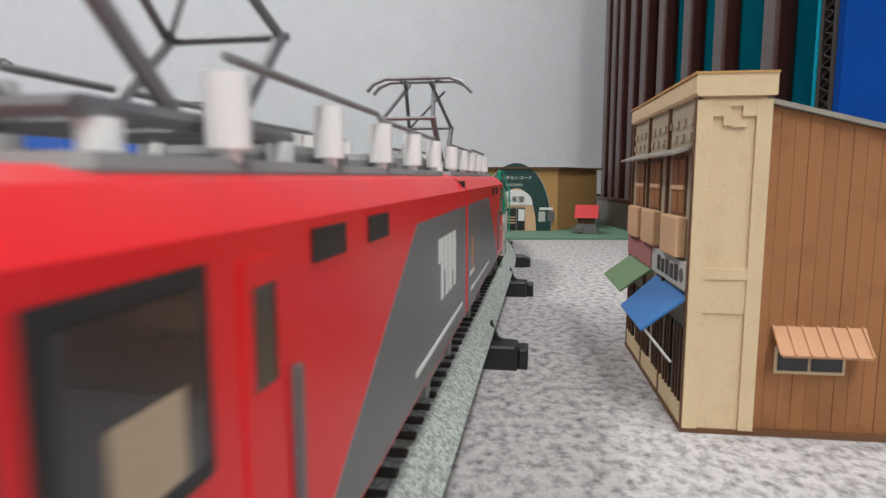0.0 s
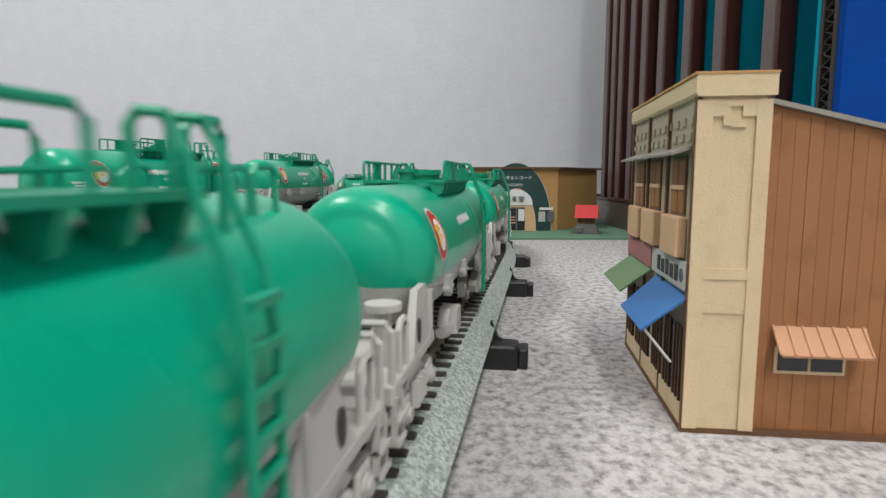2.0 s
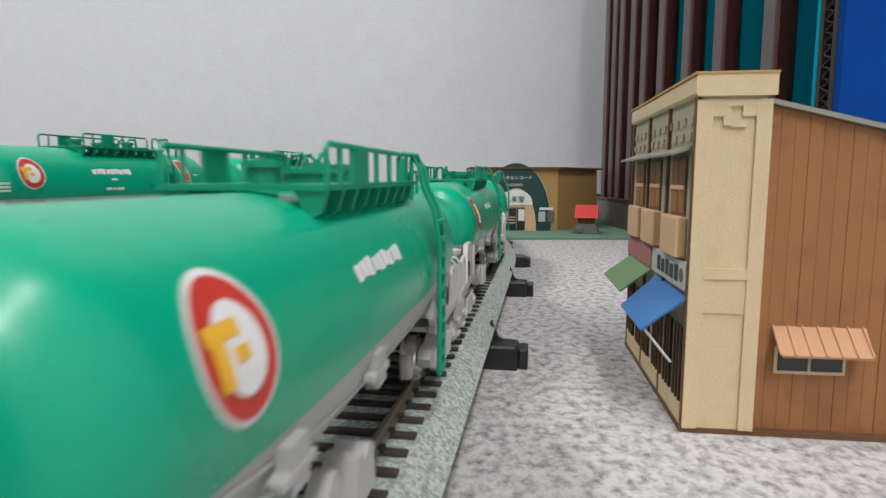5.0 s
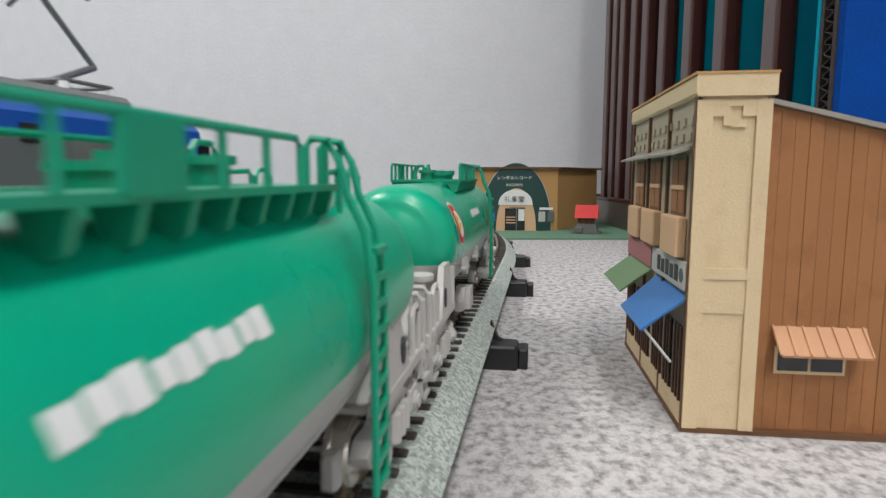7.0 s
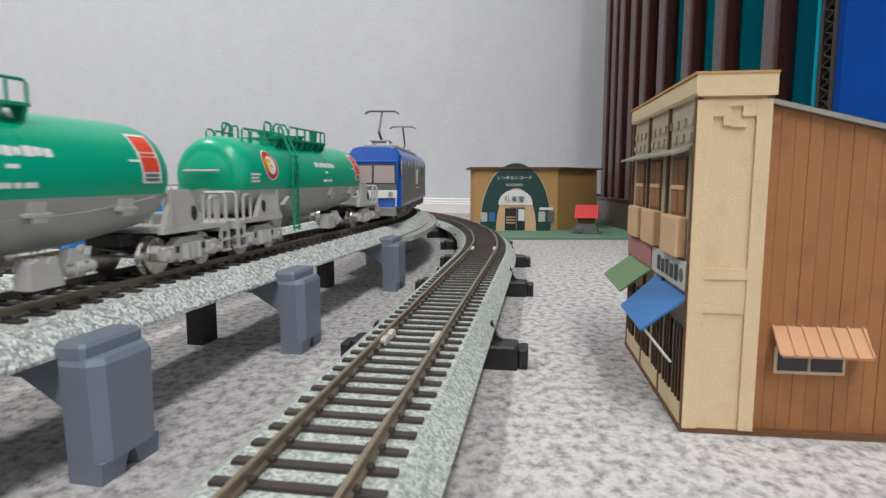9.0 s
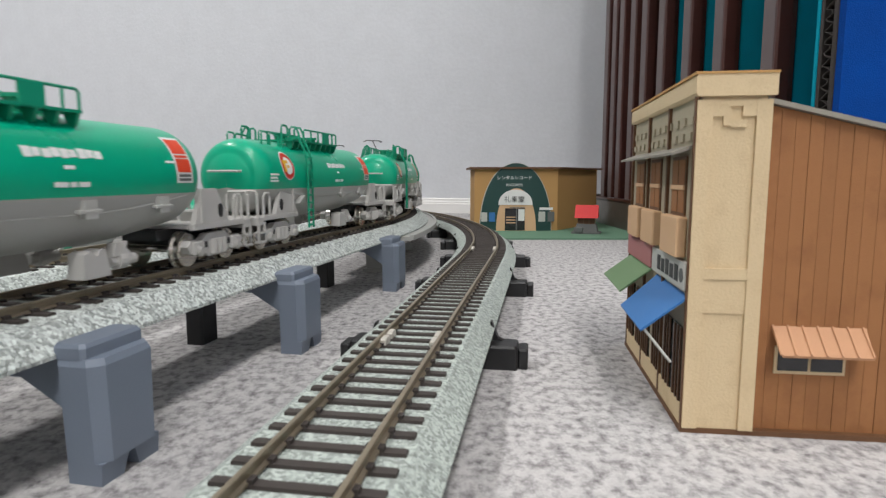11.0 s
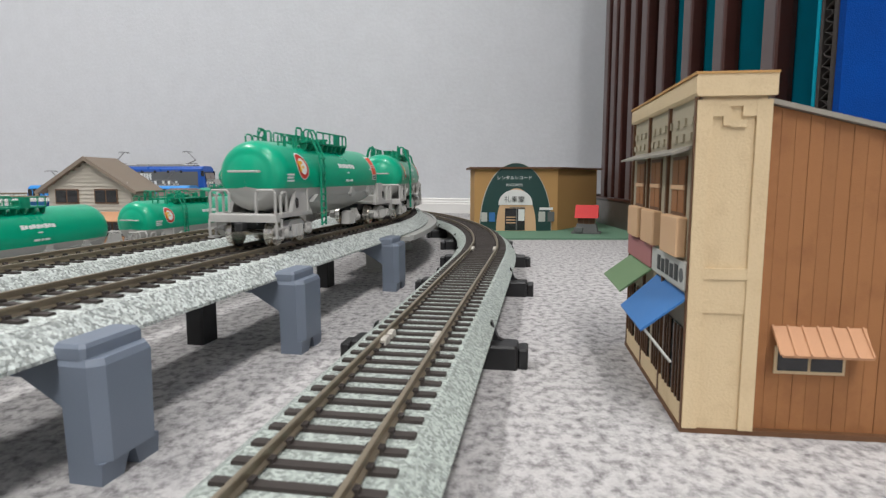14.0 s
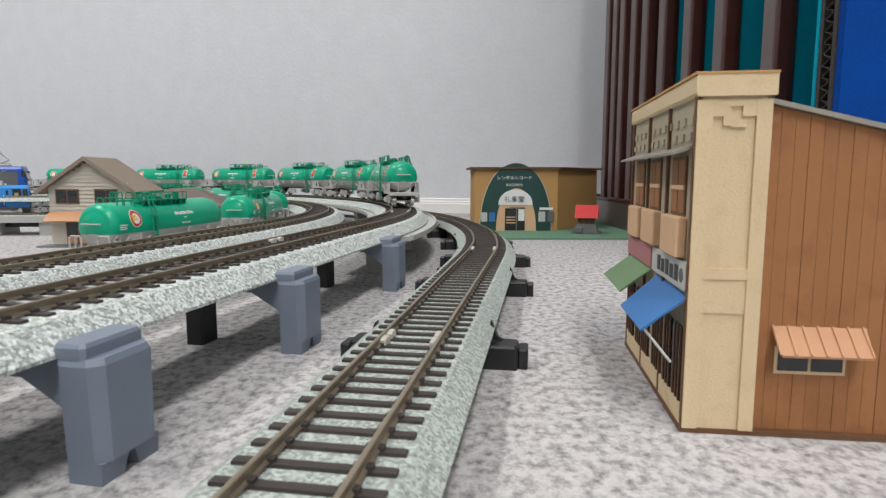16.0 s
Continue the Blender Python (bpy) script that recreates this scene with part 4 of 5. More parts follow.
def twin_loco(main, second, label, grey_mid):
    """A two-section electric locomotive."""
    t = thing("electric_locomotive", label, "locomotive", "locomotives")
    for d in (-1, 1):
        # each half runs from x = 2 d to x = 154 d
        if d > 0:
            shell = car_body(0.9, 153, 0, 5.0, z1=42.6, zr=46.8)
        else:
            shell = car_body(-153, -0.9, 5.0, 0, z1=42.6, zr=46.8)
        part("body", shell, main, t)
        part("roof_deck", Solid().bevel_box(min(6 * d, 128 * d), max(6 * d, 128 * d), -12.5, 12.5, 45.6, 47.6, 1.0), M_ROOF, t, "grey roof deck")
        for k in range(3):
            x = d * (22 + 30 * k)
            if grey_mid and d < 0 and k == 0:
                continue
            part("roof_box", Solid().bevel_box(x - 11, x + 11, -9, 9, 47.6, 51.0 - (1.2 if k else 0), 1.0), M_ROOF, t)
        for sy in (-1, 1):
            for k in range(5):
                x = d * (14 + 24 * k)
                part("insulator", Solid().cyl((x, sy * 11.2, 47.0), (x, sy * 11.2, 48.4), 1.0, 10).cyl((x, sy * 11.2, 48.4), (x, sy * 11.2, 54.6), 1.9, 14), M_INSUL, t, "white roof insulator", smooth=True)
            part("bus_bar", Solid().tube([(d * 14, sy * 11.2, 55.2), (d * 62, sy * 11.2, 55.2), (d * 64, sy * 11.2, 56.0), (d * 110, sy * 11.2, 56.0)], 0.45), M_ROOF, t)
        diamond_pantograph(t, 107 if d > 0 else -24, 47.2) if grey_mid else single_arm_pantograph(t, d * 108, d, 47.2)
        side_panel(t, "cab_window", min(d * 125, d * 138), max(d * 125, d * 138), 28.0, 41.0, M_BLACKRUB, 0.16)
        side_panel(t, "cab_glass", min(d * 126.2, d * 136.8), max(d * 126.2, d * 136.8), 29.2, 39.8, M_DARKGLASS, 0.28)
        side_panel(t, "cab_blind", min(d * 128, d * 134), max(d * 128, d * 134), 29.4, 34.5, M_BEIGE, 0.32)
        side_panel(t, "cab_door", min(d * 115, d * 121), max(d * 115, d * 121), 11.5, 40.5, main, 0.22)
        side_panel(t, "front_quarter_window", min(d * 139.6, d * 147), max(d * 139.6, d * 147), 27.5, 40.5, M_BLACKRUB, 0.2)
        side_panel(t, "door_window", min(d * 116.2, d * 119.6), max(d * 116.2, d * 119.6), 31.0, 38.5, M_DARKGLASS, 0.3)
        side_panel(t, "hand_rail", min(d * 112.6, d * 113.3), max(d * 112.6, d * 113.3), 13, 31, second if grey_mid else M_INSUL, 0.8)
        side_panel(t, "number_bar", min(d * 130, d * 135), max(d * 130, d * 135), 20.5, 22.5, M_WHITE, 0.25)
        for x in (87, 104):
            side_panel(t, "vent_window", min(d * (x - 4.4), d * (x + 4.4)), max(d * (x - 4.4), d * (x + 4.4)), 38.6, 41.6, M_BLACKRUB, 0.25)
        if grey_mid:
            # grey sheet with a slanted edge towards the cab
            a, b = (3, 112) if d > 0 else (-112, -3)
            side_panel(t, "side_sheet", a, b, 10.0, 38.6, second, 0.12, label="dark grey slanted side sheet", lean0=0 if d > 0 else 48, lean1=-48 if d > 0 else 0)
            if d > 0:
                emblem_bars(t, 33, 21.5, 12.5)
            side_panel(t, "side_stripe", min(d * 10, d * 66), max(d * 10, d * 66), 13.6, 14.6, M_WHITE, 0.25)
        else:
            side_panel(t, "side_sheet", min(d * 4, d * 118), max(d * 4, d * 118), 10.0, 17.0, second, 0.12, label="dark blue lower side sheet")
            for k in range(5):
                side_panel(t, "louvre", min(d * (14 + 20 * k), d * (28 + 20 * k)), max(d * (14 + 20 * k), d * (28 + 20 * k)), 30, 35, M_LOCOGREY, 0.25)
            side_panel(t, "yellow_mark", min(d * 30, d * 70), max(d * 30, d * 70), 19, 21.5, M_YELLOW, 0.25, lean0=8, lean1=14)
        part("sill", Solid().box(min(d * 4, d * 148), max(d * 4, d * 148), -15.6, 15.6, 7.6, 9.6), M_ROOF, t)
        for x in (34, 112):
            loco_bogie(t, d * x)
        part("underfloor_box", Solid().bevel_box(min(d * 60, d * 88), max(d * 60, d * 88), -13.5, 13.5, 3.2, 8.6, 0.8), M_ROOF, t)
        cab_front(t, d * 153, d, 5.0, main, False)
    if grey_mid:
        for d in (-1, 1):
            part("marker_lamp", Solid().bevel_box(d * 131 - 4, d * 131 + 4, -13.5, -8.5, 46.0, 49.4, 0.8), M_RED, t, "red roof lamp housing")
            part("horn_cover", Solid().cyl((d * 122, -10.5, 46.0), (d * 122, -10.5, 49.0), 3.4, 16, 2.4), M_INSUL, t, "white roof dome", smooth=True)
        side_panel(t, "mark", -14, -11.5, 20, 29, M_SALMON, 0.25, label="small tan mark", lean1=1.5)
        side_panel(t, "mark", -17, -6, 18.4, 19.6, M_WHITE, 0.25)
    part("gangway", Solid().box(-0.8, 0.8, -17.0, 17.0, 10, 45), M_BLACKRUB, t, "black rubber gangway between the sections")
    return t


WAGON_A = wagon(False, "green and grey bogie tank wagon with round emblem")
WAGON_B = wagon(True, "green and grey bogie tank wagon with red and white placard")
RED = twin_loco(M_RED, M_LOCOGREY, "scarlet and grey two-section electric locomotive, pantographs up", True)
SKY = twin_loco(M_LIGHTBLUE, M_BLUE, "sky blue two-section electric locomotive", False)
BLUE = blue_loco()
far = pose(0, -2, 0)
TRAIN_L1 = [RED] + [WAGON_A] + [copy_thing(WAGON_A, far) for _ in range(7)]
TRAIN_L2 = [SKY] + [copy_thing(WAGON_A, far) for _ in range(6)]
TRAIN_E1 = [BLUE] + [WAGON_B] + [copy_thing(WAGON_B, far) for _ in range(5)]
TRAIN_E2 = [copy_thing(BLUE, far)] + [copy_thing(WAGON_B, far) for _ in range(6)]


# ---- the corner shop beside the track ----
def shop():
    t = thing("shop_building", "two-storey cream card shop with brown plank side and small awnings", "model building")
    # x runs along the facade, y away from the track, origin at the near facade corner
    at_mm(t, 62.6, 148.4, 0, 82.7)
    L, D, HT = 83.0, 17.0, 91.2
    part("plinth", Solid().box(0.3, L + 0.3, -75.0, 0.6, 0, 1.4), M_DARKWOOD, t)
    part("front_block", Solid().box(1.2, L, -D + 1, -1.2, 1.4, HT - 2), M_CREAMSHADE, t)
    # near end: flat ground with raised pilasters, band and stepped ornament
    end = part("end_panel", Solid().box(0.6, 1.3, -D + 1, -1, 1.4, HT - 3), M_CREAM, t, "cream end wall")
    part("pilaster", Solid().box(-0.2, 1.2, -3.4, 0.2, 1.4, HT - 6), M_CREAM, end)
    part("pilaster", Solid().box(-0.2, 1.2, -D - 0.2, -D + 3.4, 1.4, HT - 6), M_CREAM, end)
    part("band", Solid().box(-0.1, 1.2, -D + 3.4, -3.4, 40.8, 43.6), M_CREAM, end)
    part("band", Solid().box(0.25, 1.2, -D + 3.4, -3.4, 32.0, 40.7), M_CREAM, end)
    part("band", Solid().box(-0.1, 1.2, -D + 3.4, -3.4, 83.6, HT - 6), M_CREAM, end)
    for y0, y1, z0, z1 in ((-7.6, -3.4, 81.2, 83.7), (-7.6, -6.0, 79.0, 81.3), (-11.4, -7.6, 78.6, 80.4), (-13.8, -10.4, 81.2, 83.7)):
        part("ornament", Solid().box(-0.1, 1.2, y0, y1, z0, z1), M_CREAM, end)
    part("cornice", Solid().prism([(-D - 0.6, HT - 5.2), (0.4, HT - 5.2), (0.9, HT - 4.4), (0.9, HT - 0.6), (0.6, HT), (-D - 0.8, HT), (-D - 0.8, HT - 5.0)], "x", -1.0, L + 0.8), M_CREAM, t, "cream cornice")
    part("cornice_cap", Solid().box(-1.2, L + 1.0, -D - 1.0, 1.2, HT, HT + 0.6), M_OCHRE, t)
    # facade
    fac = part("facade", Solid().box(1.2, L, -1.2, -0.4, 1.4, HT - 4), M_CREAMSHADE, t, "upper facade, shade in its khaki colour")
    for x in (1.2, 27.5, 54, L - 1.4):
        part("facade_post", Solid().box(x - 0.7, x + 0.7, -0.5, 0.5, 1.4, HT - 5), M_DARKWOOD, fac)
    for k in range(11):
        x = 4 + 7.2 * k
        part("dentil", Solid().box(x, x + 3.4, -0.5, 0.15, 79.8, 81.8), M_CREAMSHADE, fac)
        part("dentil", Solid().box(x + 1.4, x + 4.6, -0.5, 0.15, 75.8, 77.8), M_CREAMSHADE, fac)
    for x in (8, 36, 60):
        w = part("window", Solid().box(x, x + 14, -0.6, 0.1, 56, 72), M_DARKWOOD, fac, "brown framed upper window")
        part("pane", Solid().box(x + 0.9, x + 6.4, 0.08, 0.22, 57, 63), M_BROWN, w)
        part("pane", Solid().box(x + 7.4, x + 13.1, 0.08, 0.22, 57, 63), M_BROWN, w)
        part("pane", Solid().box(x + 0.9, x + 6.4, 0.08, 0.22, 64.4, 71), M_BROWN, w)
        part("pane", Solid().box(x + 7.4, x + 13.1, 0.08, 0.22, 64.4, 71), M_BROWN, w)
        part("mid_rail", Solid().box(x + 0.6, x + 13.4, 0.1, 0.5, 63.1, 64.3), M_PEACH, w)
        part("balcony", Solid().bevel_box(x - 2.0, x + 16, -0.4, 2.4, 45.5, 56.0, 0.4), M_PEACH, fac, "tan balcony board")
    part("eave", Solid().loft([[(3, -0.4, 73.6), (L - 3, -0.4, 73.6), (L - 3, 5.0, 72.0), (3, 5.0, 72.0)], [(3, -0.4, 74.6), (L - 3, -0.4, 74.6), (L - 3, 5.0, 72.7), (3, 5.0, 72.7)]]), M_ROOFEDGE, fac, "thin grey eave")
    for x0, x1, m in ((1.6, 39, M_SIGN), (41, L - 2, M_PINK)):
        s = part("sign_board", Solid().box(x0, x1, -0.4, 1.0, 37.4, 44.6), m, fac, "painted sign board")
        if m is M_SIGN:
            for k in range(5):
                part("sign_mark", Solid().box(x0 + 6 + 5 * k, x0 + 9.6 + 5 * k, 1.0, 1.16, 38.8, 43.2 - 0.5 * (k % 2)), M_INK, s)
            part("sign_mark", Solid().cyl((x0 + 2.8, 0.9, 41), (x0 + 2.8, 1.15, 41), 1.9, 14), M_STONE, s)
    # awnings, shop fronts
    part("awning", Solid().loft([[(1.5, -0.4, 35.5), (37, -0.4, 35.5), (36, 10.5, 25.5), (5, 10.5, 25.5)], [(1.5, -0.4, 36.1), (37, -0.4, 36.1), (36, 10.7, 26.1), (5, 10.7, 26.1)]]), M_AWNBLUE, fac, "blue sloping awning")
    part("awning", Solid().loft([[(42, -0.4, 37), (78, -0.4, 37), (78, 10.0, 29), (42, 10.0, 29)], [(42, -0.4, 37.6), (78, -0.4, 37.6), (78, 10.2, 29.6), (42, 10.2, 29.6)]]), M_AWNGREEN, fac, "faded green awning")
    part("awning_strut", Solid().cyl((6, 9.5, 26), (3, 3.0, 18), 0.4, 6), M_SIGN, fac)
    for x in (4, 15, 30, 44, 57, 70):
        w = part("shop_window", Solid().box(x, x + 9, -0.6, 0.15, 7, 27), M_DARKGLASS, fac, "shop-front glazing")
        for k in range(3):
            part("mullion", Solid().box(x + 3.0 * k + 0.6, x + 3.0 * k + 1.3, 0.1, 0.45, 7, 27), M_DARKWOOD, w)
    part("stall_riser", Solid().box(1.2, L, -0.4, 0.3, 1.4, 7), M_CREAM, fac)
    # rear wing with vertical planks and a falling roof
    wing = part("wing", Solid().prism([(-D, 1.4), (-74, 1.4), (-74, 70.2), (-D, 84.5)], "x", 3.2, L - 2), M_BROWN, t, "brown planked side wall")
    z_at = lambda y: 84.5 + (84.5 - 70.2) / 57 * (y + D)
    y = -D
    k = 0
    first = None
    while y > -73:
        y1 = max(-74, y - 3.35)
        part("plank", Solid().loft([[(2.3 + 0.05 * (k % 3), y - 0.05, 1.4), (2.3 + 0.05 * (k % 3), y1 + 0.05, 1.4), (2.3 + 0.05 * (k % 3), y1 + 0.05, z_at(y1) - 0.4), (2.3 + 0.05 * (k % 3), y - 0.05, z_at(y) - 0.4)], [(3.25, y - 0.0, 1.4), (3.25, y1 + 0.0, 1.4), (3.25, y1, z_at(y1) - 0.4), (3.25, y, z_at(y) - 0.4)]]), M_BROWN, wing)
        y, k = y1, k + 1
    part("roof", Solid().prism([(-D + 0.2, 84.4), (-D + 0.2, 85.6), (-76, 70.8), (-76, 69.6)], "x", 0.6, L), M_ROOFEDGE, t, "grey falling roof")
    win = part("side_window", Solid().box(1.9, 3.0, -39.2, -22.2, 16.4, 23.6), M_CREAM, t, "low white-framed window")
    part("pane", Solid().box(1.6, 2.6, -30.2, -23.0, 17.3, 23.0), M_DARKGLASS, win)
    part("pane", Solid().box(1.6, 2.6, -38.4, -31.0, 17.3, 23.0), M_DARKGLASS, win)
    aw = part("side_awning", Solid().loft([[(2.4, -21.0, 28.2), (2.4, -43.6, 28.2), (-3.6, -42.8, 22.2), (-3.6, -21.8, 22.2)], [(2.4, -21.0, 28.8), (2.4, -43.6, 28.8), (-3.8, -42.8, 22.8), (-3.8, -21.8, 22.8)]]), M_SALMON, t, "salmon ribbed tin awning")
    for k in range(7):
        y = -21.4 - 3.55 * k
        part("awning_rib", Solid().cyl((2.3, y, 29.0), (-3.8, y, 23.0), 0.3, 6), M_SALMON, aw)
    return t


shop()


# ---- the record shop on its green board ----
def record_shop():
    board = thing("base_board", "green baize base board under the record shop", "base board")
    part("board", Solid().bevel_box(30, 260, 628, 900, 0, 2.0, 0.5), M_MAT, board)
    t = thing("record_shop", "ochre card record shop with dark green arched front", "model building")
    at_mm(t, 138, 717, 2.0, 0)
    part("wall_block", Solid().box(-100, 0, 0, 112, 0, 74), M_OCHRE, t, "ochre front wall")
    part("side_wall", Solid().loft([[(0.0, 0, 0), (75, 110, 0), (75, 110, 74), (0, 0, 74)], [(-1, 0.5, 0), (-1, 112, 0), (-1, 112, 74), (-1, 0.5, 74)]]), M_OCHRE, t, "ochre side wall")
    part("roof", Solid().loft([[(-106, -4, z), (2, -5, z), (83, 112, z), (-106, 116, z)] for z in (74, 76.2)]), M_DARKWOOD, t, "thin brown flat roof")

    def arch(name, cx, hw, ht, y, mat, depth, base=0.0, n=28):
        pts = [(cx + hw * math.cos(math.pi * i / n), base + (ht - base) * math.sin(math.pi * i / n) ** 0.9) for i in range(n + 1)]
        return part(name, Solid().loft([[(x, y, z) for x, z in pts], [(x, y - depth, z) for x, z in pts]]), mat, t)
    arch("arch_edge", -50.5, 43.6, 81.5, -0.3, M_SIGN, 1.0)
    arch("arch", -50.5, 42.6, 80.8, -1.2, M_TEALDARK, 1.6)
    arch("inner_arch", -50.0, 24.0, 51, -2.7, M_PEACH, 0.8)
    part("door_opening", Solid().box(-63.5, -39.5, -3.7, -3.3, 0.4, 27), M_DARKGLASS, t, "dark glazed entrance")
    for k in range(3):
        part("display_shelf", Solid().box(-62, -51, -4.0, -3.68, 9 + 3.4 * k, 10.2 + 3.4 * k), M_PEACH, t)
    part("door_post", Solid().box(-50.2, -48.8, -4.1, -3.68, 0.4, 27), M_STONE, t)
    part("poster_board", Solid().box(-47.4, -40, -4.1, -3.68, 12, 26), M_INSUL, t)
    for x, z, w, h, m in ((-92, 11, 8, 11, M_SIGN), (-82.5, 11, 8, 11, M_AWNBLUE), (-23, 11, 9, 12, M_SIGN), (-12, 11, 9, 12, M_STONE), (-22, 25, 18, 3, M_INSUL)):
        part("poster", Solid().box(x, x + w * 0.9, -3.3, -2.75, z, z + h), m, t, "small poster")
    up = pose(0, 0, 0, 90, 0, 0)
    words("lettering", "レンタルレコード", 5.3, M_INSUL, t, pose(-0.0525, -0.0030, 0.0632) @ up)
    words("lettering", "RECORDS", 4.5, M_INSUL, t, pose(-0.0525, -0.0030, 0.0548) @ up)
    words("lettering", "礼幸堂", 8.2, M_INK, t, pose(-0.0525, -0.0048, 0.0375) @ up)
    arch("arch_top", -51.0, 20.5, 49.5, -3.6, M_INSUL, 0.5, base=31.0)
    part("lettering_bar", Solid().box(-58, -40, -3.9, -3.6, 27.6, 28.6), M_STONE, t)
    # the little red-roofed hut beside it
    h = thing("small_hut", "tiny red-roofed wooden hut on a stone base", "model hut")
    at_mm(h, 166, 684, 2.0, -18)
    part("base", Solid().loft([[(-16, -14, 0), (16, -14, 0), (16, 14, 0), (-16, 14, 0)], [(-16, -14, 2), (16, -14, 2), (16, 14, 2), (-16, 14, 2)]]), M_STONE, h)
    part("plinth", Solid().loft([[(-13, -10, 2), (13, -10, 2), (13, 10, 2), (-13, 10, 2)], [(-10.5, -8, 11), (10.5, -8, 11), (10.5, 8, 11), (-10.5, 8, 11)]]), M_STONE, h)
    part("step", Solid().bevel_box(-13, -3, -15, -10, 2, 7.6, 0.4), M_STONE, h)
    part("hut_wall", Solid().box(-9, 9, -6.5, 6.5, 11, 20), M_DARKWOOD, h)
    for x in (-9, -3, 3, 9):
        part("post", Solid().box(x - 0.6, x + 0.6, -7.2, -6.4, 11, 20), M_WINDOWFRAME, h)
    part("roof", Solid().prism([(-11.5, 18.0), (0, 32.5), (11.5, 18.0), (10.2, 18.0), (0, 30.8), (-10.2, 18.0)], "x", -13, 13), M_REDROOF, h, "bright red gable roof")
    part("gable", Solid().prism([(-7, 20), (7, 20), (0, 29.6)], "x", -10.5, 10.5), M_DARKWOOD, h)


record_shop()


# ---- framed display boards standing in a low case ----
def board_rack():
    c = thing("low_case", "low dark grey metal case holding upright boards", "storage case")
    part("case_body", Solid().bevel_box(222, 620, 330, 868, 0, 36, 1.5), M_CABINET, c)
    part("case_rim", Solid().box(220.5, 224, 330, 869, 36, 39), M_MAHOG, c, "thin rim")
    part("case_end", Solid().bevel_box(219.5, 240, 868, 878, 0, 42, 1.2), M_CABINET, c)
    # unseen upper part, up to 1250, is added height that blocks lamp light
    ys = [835, 800, 767, 722, 681, 627, 561, 495, 417]
    for y in ys:
        t = thing("framed_board", "tall teal felt board with mahogany frame standing in the case", "display board", "framed boards")
        at_mm(t, 225, y, 39, 0)
        part("back", Solid().box(0, 300, 1.0, 16.0, 0, 1250), M_TAUPE, t, "taupe board edge")
        part("frame", Solid().prism([(0.2, 1.0), (0.2, -1.2), (1.6, -2.4), (9.5, -2.8), (13.4, -1.6), (14.4, 1.0)], "z", 0, 1250), M_MAHOG, t, "mahogany edge moulding")
        part("felt", Solid().box(14.6, 300, -0.6, 0.9, 0, 1248), M_TEAL, t, "teal felt face")
    t = thing("corrugated_board", "dark corrugated board faced with royal blue felt", "display board")
    at_mm(t, 225, 352, 39, 0)
    part("core", Solid().box(0, 300, 0, 3, 0, 1250).box(0, 300, 12, 15, 0, 1250), M_CARD, t)
    wave = Solid()
    n = 700
    rows = []
    for i in range(n + 1):
        z = 1250 * i / n
        yy = 7.5 + 3.6 * math.sin(i * 1.72)
        rows.append([(0.2, yy - 0.5, z), (60, yy - 0.5, z), (60, yy + 0.5, z), (0.2, yy + 0.5, z)])
    part("flute", wave.loft(rows), M_CARD, t)
    part("felt_edge", Solid().box(-0.6, 300, 15.2, 18, 0, 1249), M_TEAL, t, "teal felt backing")
    part("felt", Solid().box(1.0, 300, -6, -0.2, 0, 1249), M_ROYAL, t, "royal blue felt face")


board_rack()


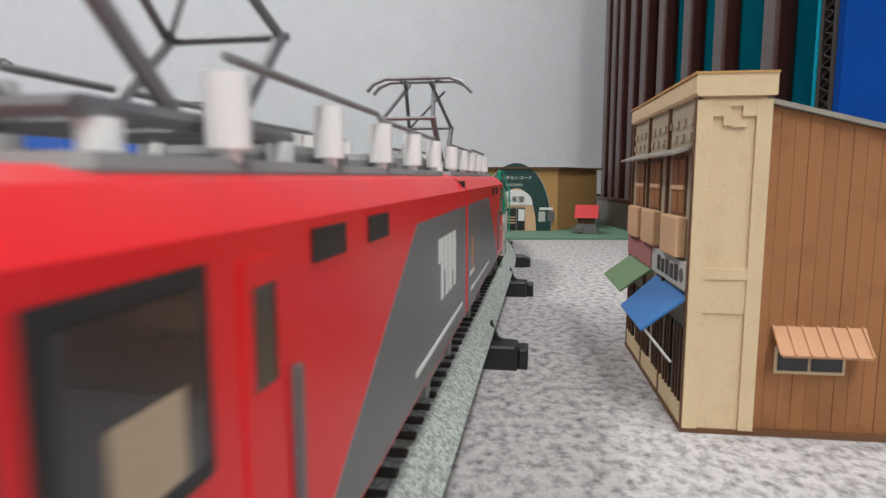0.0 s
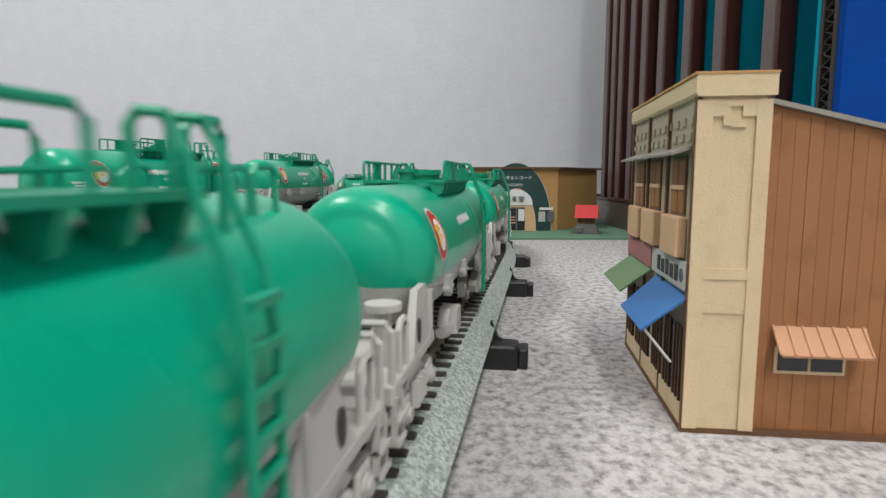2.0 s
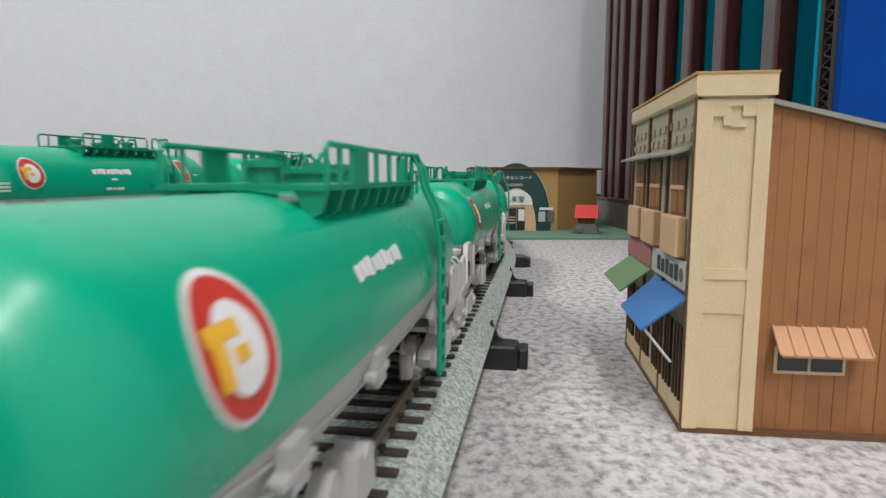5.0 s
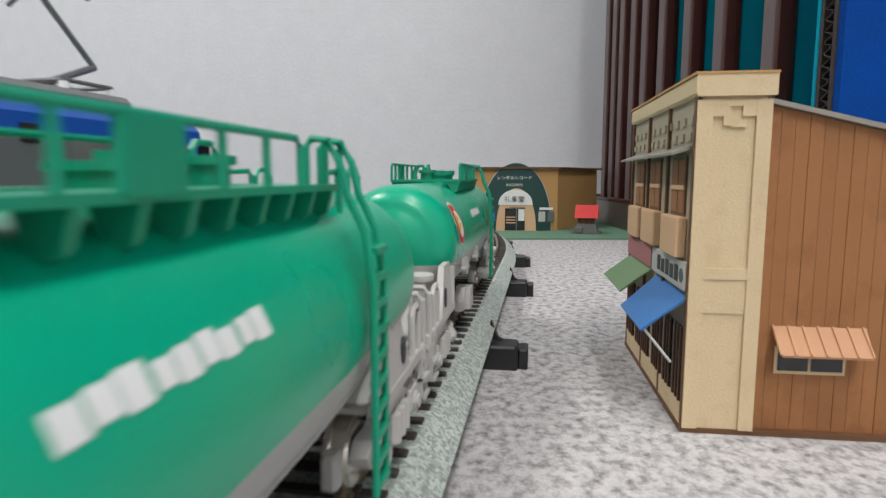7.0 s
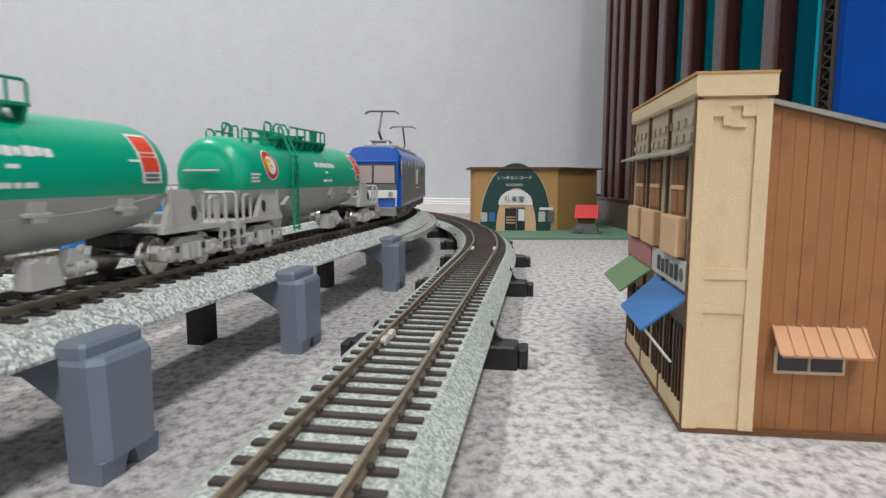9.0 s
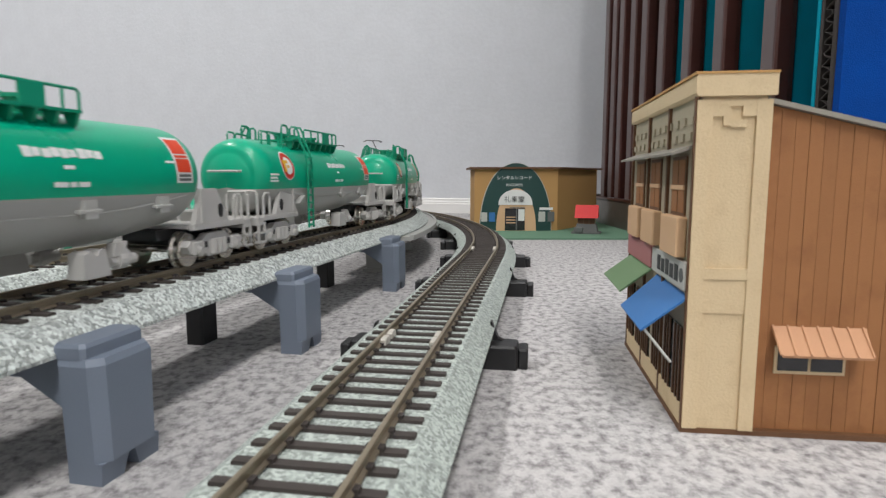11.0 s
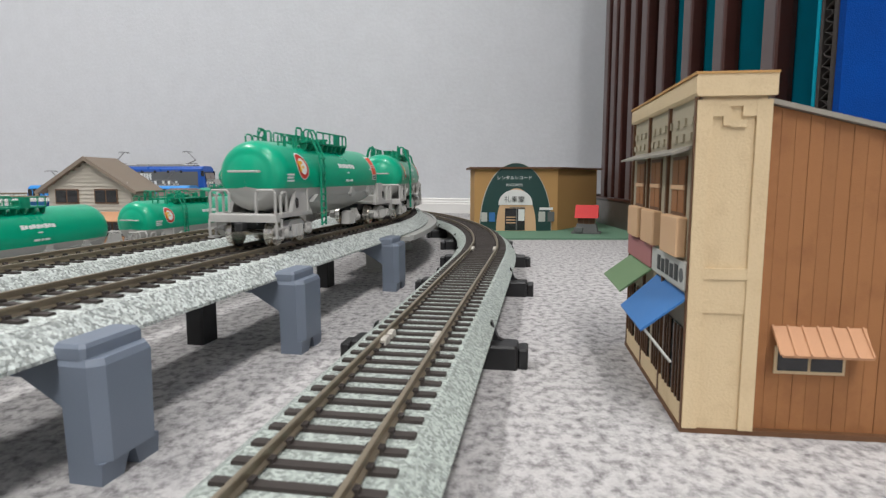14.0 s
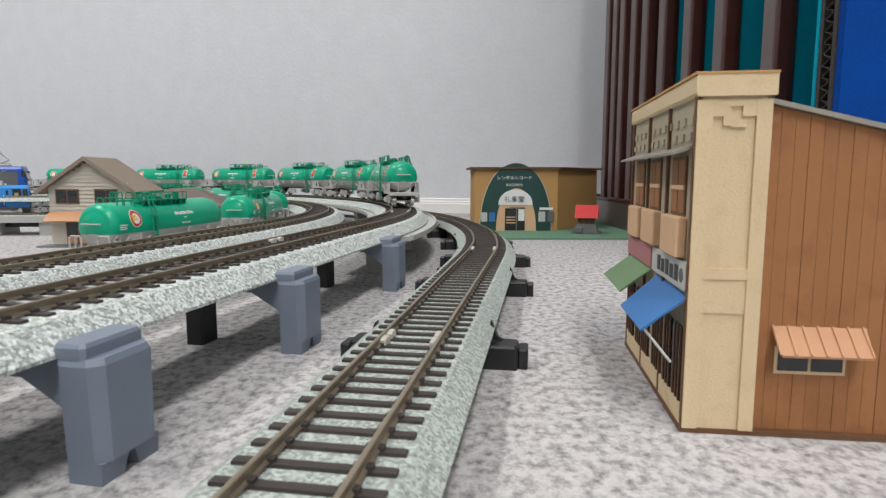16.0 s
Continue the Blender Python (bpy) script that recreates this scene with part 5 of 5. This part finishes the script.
# ---- the clapboard house inside the curve ----
def house():
    t = thing("clapboard_house", "pale clapboard two-storey house with taupe gable roof", "model building")
    at_mm(t, -339, 572, 0, 1)
    # x to the right along the gable front, y away
    W, EAVE, TOP, DEEP = 39.0, 56.0, 83.0, 46.0
    part("base", Solid().box(-46, 50, -14, DEEP + 8, 0, 1.2), M_STONE, t)
    body = part("wall", Solid().prism([(-W, 1.2), (W, 1.2), (W, EAVE), (0, TOP - 2), (-W, EAVE)], "y", 0, DEEP), M_CLAP, t, "pale clapboard wall")
    for k in range(21):
        z = 2 + 3.7 * k
        hw = W if z < EAVE - 1 else W * (TOP - 3 - z) / (TOP - 3 - EAVE)
        if hw > 2:
            part("clapboard", Solid().prism([(-1.3, z), (0.1, z), (0.1, z + 3.6), (-0.3, z + 3.6)], "x", -hw, hw), M_CLAP, body)
        if z < EAVE - 4:
            part("clapboard", Solid().prism([(W + 1.2, z), (W - 0.1, z), (W - 0.1, z + 3.6), (W + 0.3, z + 3.6)], "y", 0, DEEP), M_CLAP, body)
    for s in (-1, 1):
        part("roof_slope", Solid().prism([(0, TOP + 2.5), (0, TOP), (s * 47, 50.6), (s * 47.6, 52.8)], "y", -7, DEEP + 6), M_TILEROOF, t, "taupe roof slope")
        part("barge_board", Solid().prism([(0, TOP + 2.9), (0, TOP - 1), (s * 47, 49.8), (s * 47.8, 53.0)], "y", -8, -7), M_TILEROOF, t)
    for x in (-21, 16):
        w = part("window", Solid().box(x - 11, x + 11, -2.0, 0.2, 41, 55), M_WINDOWFRAME, t, "brown framed window")
        for a in (-10, 0.6):
            part("pane", Solid().box(x + a, x + a + 9.4, -2.4, -1.9, 42.2, 53.8), M_DARKGLASS, w)
    part("porch_roof", Solid().loft([[(-39, 0, 33), (39, 0, 33), (40, -11, 24), (-40, -11, 24)], [(-39, 0, 34), (39, 0, 34), (40, -11.4, 25), (-40, -11.4, 25)]]), M_SALMON, t, "orange porch roof")
    f = part("shop_front", Solid().box(-24, 32, -2.0, 0.2, 2, 24), M_WINDOWFRAME, t)
    for k in range(5):
        part("pane", Solid().box(-23 + 11 * k, -13.4 + 11 * k, -2.4, -1.9, 10, 23), M_DARKGLASS, f)
        part("door_panel", Solid().box(-23 + 11 * k, -13.4 + 11 * k, -2.4, -1.9, 2.6, 9), M_SALMON, f)


house()


# ---- the low station house with a hipped roof ----
def station():
    t = thing("station_house", "low grey station house with brown hipped roof and gabled porch", "model building")
    at_mm(t, -288, 662, 0, 4)
    part("wall", Solid().box(-46, 46, -26, 26, 0, 36), M_SIGN, t, "pale grey wall")
    part("roof", Solid().loft([[(-54, -34, 35), (54, -34, 35), (54, 34, 35), (-54, 34, 35)], [(-53, -33, 36.4), (53, -33, 36.4), (53, 33, 36.4), (-53, 33, 36.4)], [(-14, -1, 54), (14, -1, 54), (14, 1, 54), (-14, 1, 54)]]), M_DARKROOF, t, "brown hipped roof")
    porch = part("porch_gable", Solid().prism([(-20, 24), (20, 24), (0, 33)], "y", -42, -27), M_SKIRT, t, "white porch gable")
    for s in (-1, 1):
        part("porch_roof", Solid().prism([(0, 35), (0, 33.4), (s * 22, 23.2), (s * 22.4, 24.8)], "y", -43, -26.2), M_DARKROOF, porch)
        part("porch_post", Solid().box(s * 15 - 1, s * 15 + 1, -41, -39, 0, 24), M_SKIRT, porch)
    for x in (-34, 22, 34):
        part("window", Solid().box(x - 5, x + 5, -26.8, -25.8, 22, 30), M_DARKGLASS, t)
    part("door", Solid().box(-12, 6, -26.8, -25.8, 0.5, 22), M_DARKGLASS, t)
    for x in (14, 19, 24):
        part("banner", Solid().box(x, x + 4, -43, -42.4, 1, 24 - (x % 3)), M_PINK if x != 19 else M_INSUL, t, "small upright banner")


station()


# ---- low grey viaduct with a passing siding behind the house ----
def siding():
    t = thing("low_viaduct", "low grey plastic viaduct section behind the house", "viaduct")
    at_mm(t, -520, 690, 0, 6)
    part("deck", Solid().box(-190, 150, -22, 22, 17.0, 20.0), M_DECK, t)
    part("parapet", Solid().box(-190, 150, -24, -22, 15.0, 22.4), M_DECK, t)
    for k in range(6):
        part("column", Solid().bevel_box(-176 + 58 * k, -160 + 58 * k, -20, 20, 0, 17.0, 1.0), M_DECK, t)
    part("under_beam", Solid().box(-188, 148, -8, 8, 9, 16.9), M_BLACK, t)


siding()


# ---- what moves ----
def run(thing_, line, place, reverse):
    """Key a vehicle along a line; place gives its middle at each time."""
    rows = []
    for i in range(65):
        t = i * 0.25
        c, yaw, pitch = line.mat(place(t))
        rows.append((t, pose(c.x * MM, c.y * MM, c.z * MM, 0, -pitch if reverse else pitch, yaw + (180 if reverse else 0))))
    walk(thing_, rows)


GAP = 166.0


def along(t, table):
    """Straight steps between the rows (seconds, place) of a table."""
    for (t0, a), (t1, b) in zip(table, table[1:]):
        if t <= t1 or t1 == table[-1][0]:
            return a + (b - a) * (t - t0) / (t1 - t0)


def motions():
    # towards the camera on the low track
    low = [(0.0, 399.0), (2.0, 1.1), (3.0, -196.6), (4.0, -390.2), (6.5, -879.1), (7.0, -964.1), (7.5, -1049.1), (8.0, -1128.1), (16.0, -2476.0)]
    run(TRAIN_L1[0], LINE_L1, lambda t: along(t, low) - 83 - 159, True)
    for j, w in enumerate(TRAIN_L1[1:]):
        run(w, LINE_L1, lambda t, j=j: along(t, low) + GAP * j, True)
    # away on the outer raised track
    outer = [(0.0, -2330.0), (7.5, -866.0), (8.4, -672.0), (9.1, -540.0), (11.5, -126.0), (12.5, 40.0), (15.5, 560.0), (16.0, 648.0)]
    for k, w in enumerate(TRAIN_E1[1:]):
        run(w, LINE_E1, lambda t, k=k: along(t, outer) + GAP * k, False)
    run(TRAIN_E1[0], LINE_E1, lambda t: along(t, outer) + GAP * 5 + 83 + 116, False)
    # towards the camera on the inner raised track
    front = lambda t: 246.0 - 177.3 * (t - 3.0) - 2 * GAP
    run(TRAIN_E2[0], LINE_E2, lambda t: front(t) - 83 - 116, True)
    for k, w in enumerate(TRAIN_E2[1:]):
        run(w, LINE_E2, lambda t, k=k: front(t) + GAP * k, True)
    # away on the low inner track
    tail = lambda t: 335.3 + 148.3 * (t - 15.5)
    for k, w in enumerate(TRAIN_L2[1:]):
        run(w, LINE_L2, lambda t, k=k: tail(t) + GAP * k, False)
    run(TRAIN_L2[0], LINE_L2, lambda t: tail(t) + GAP * 5 + 83 + 158, False)


motions()
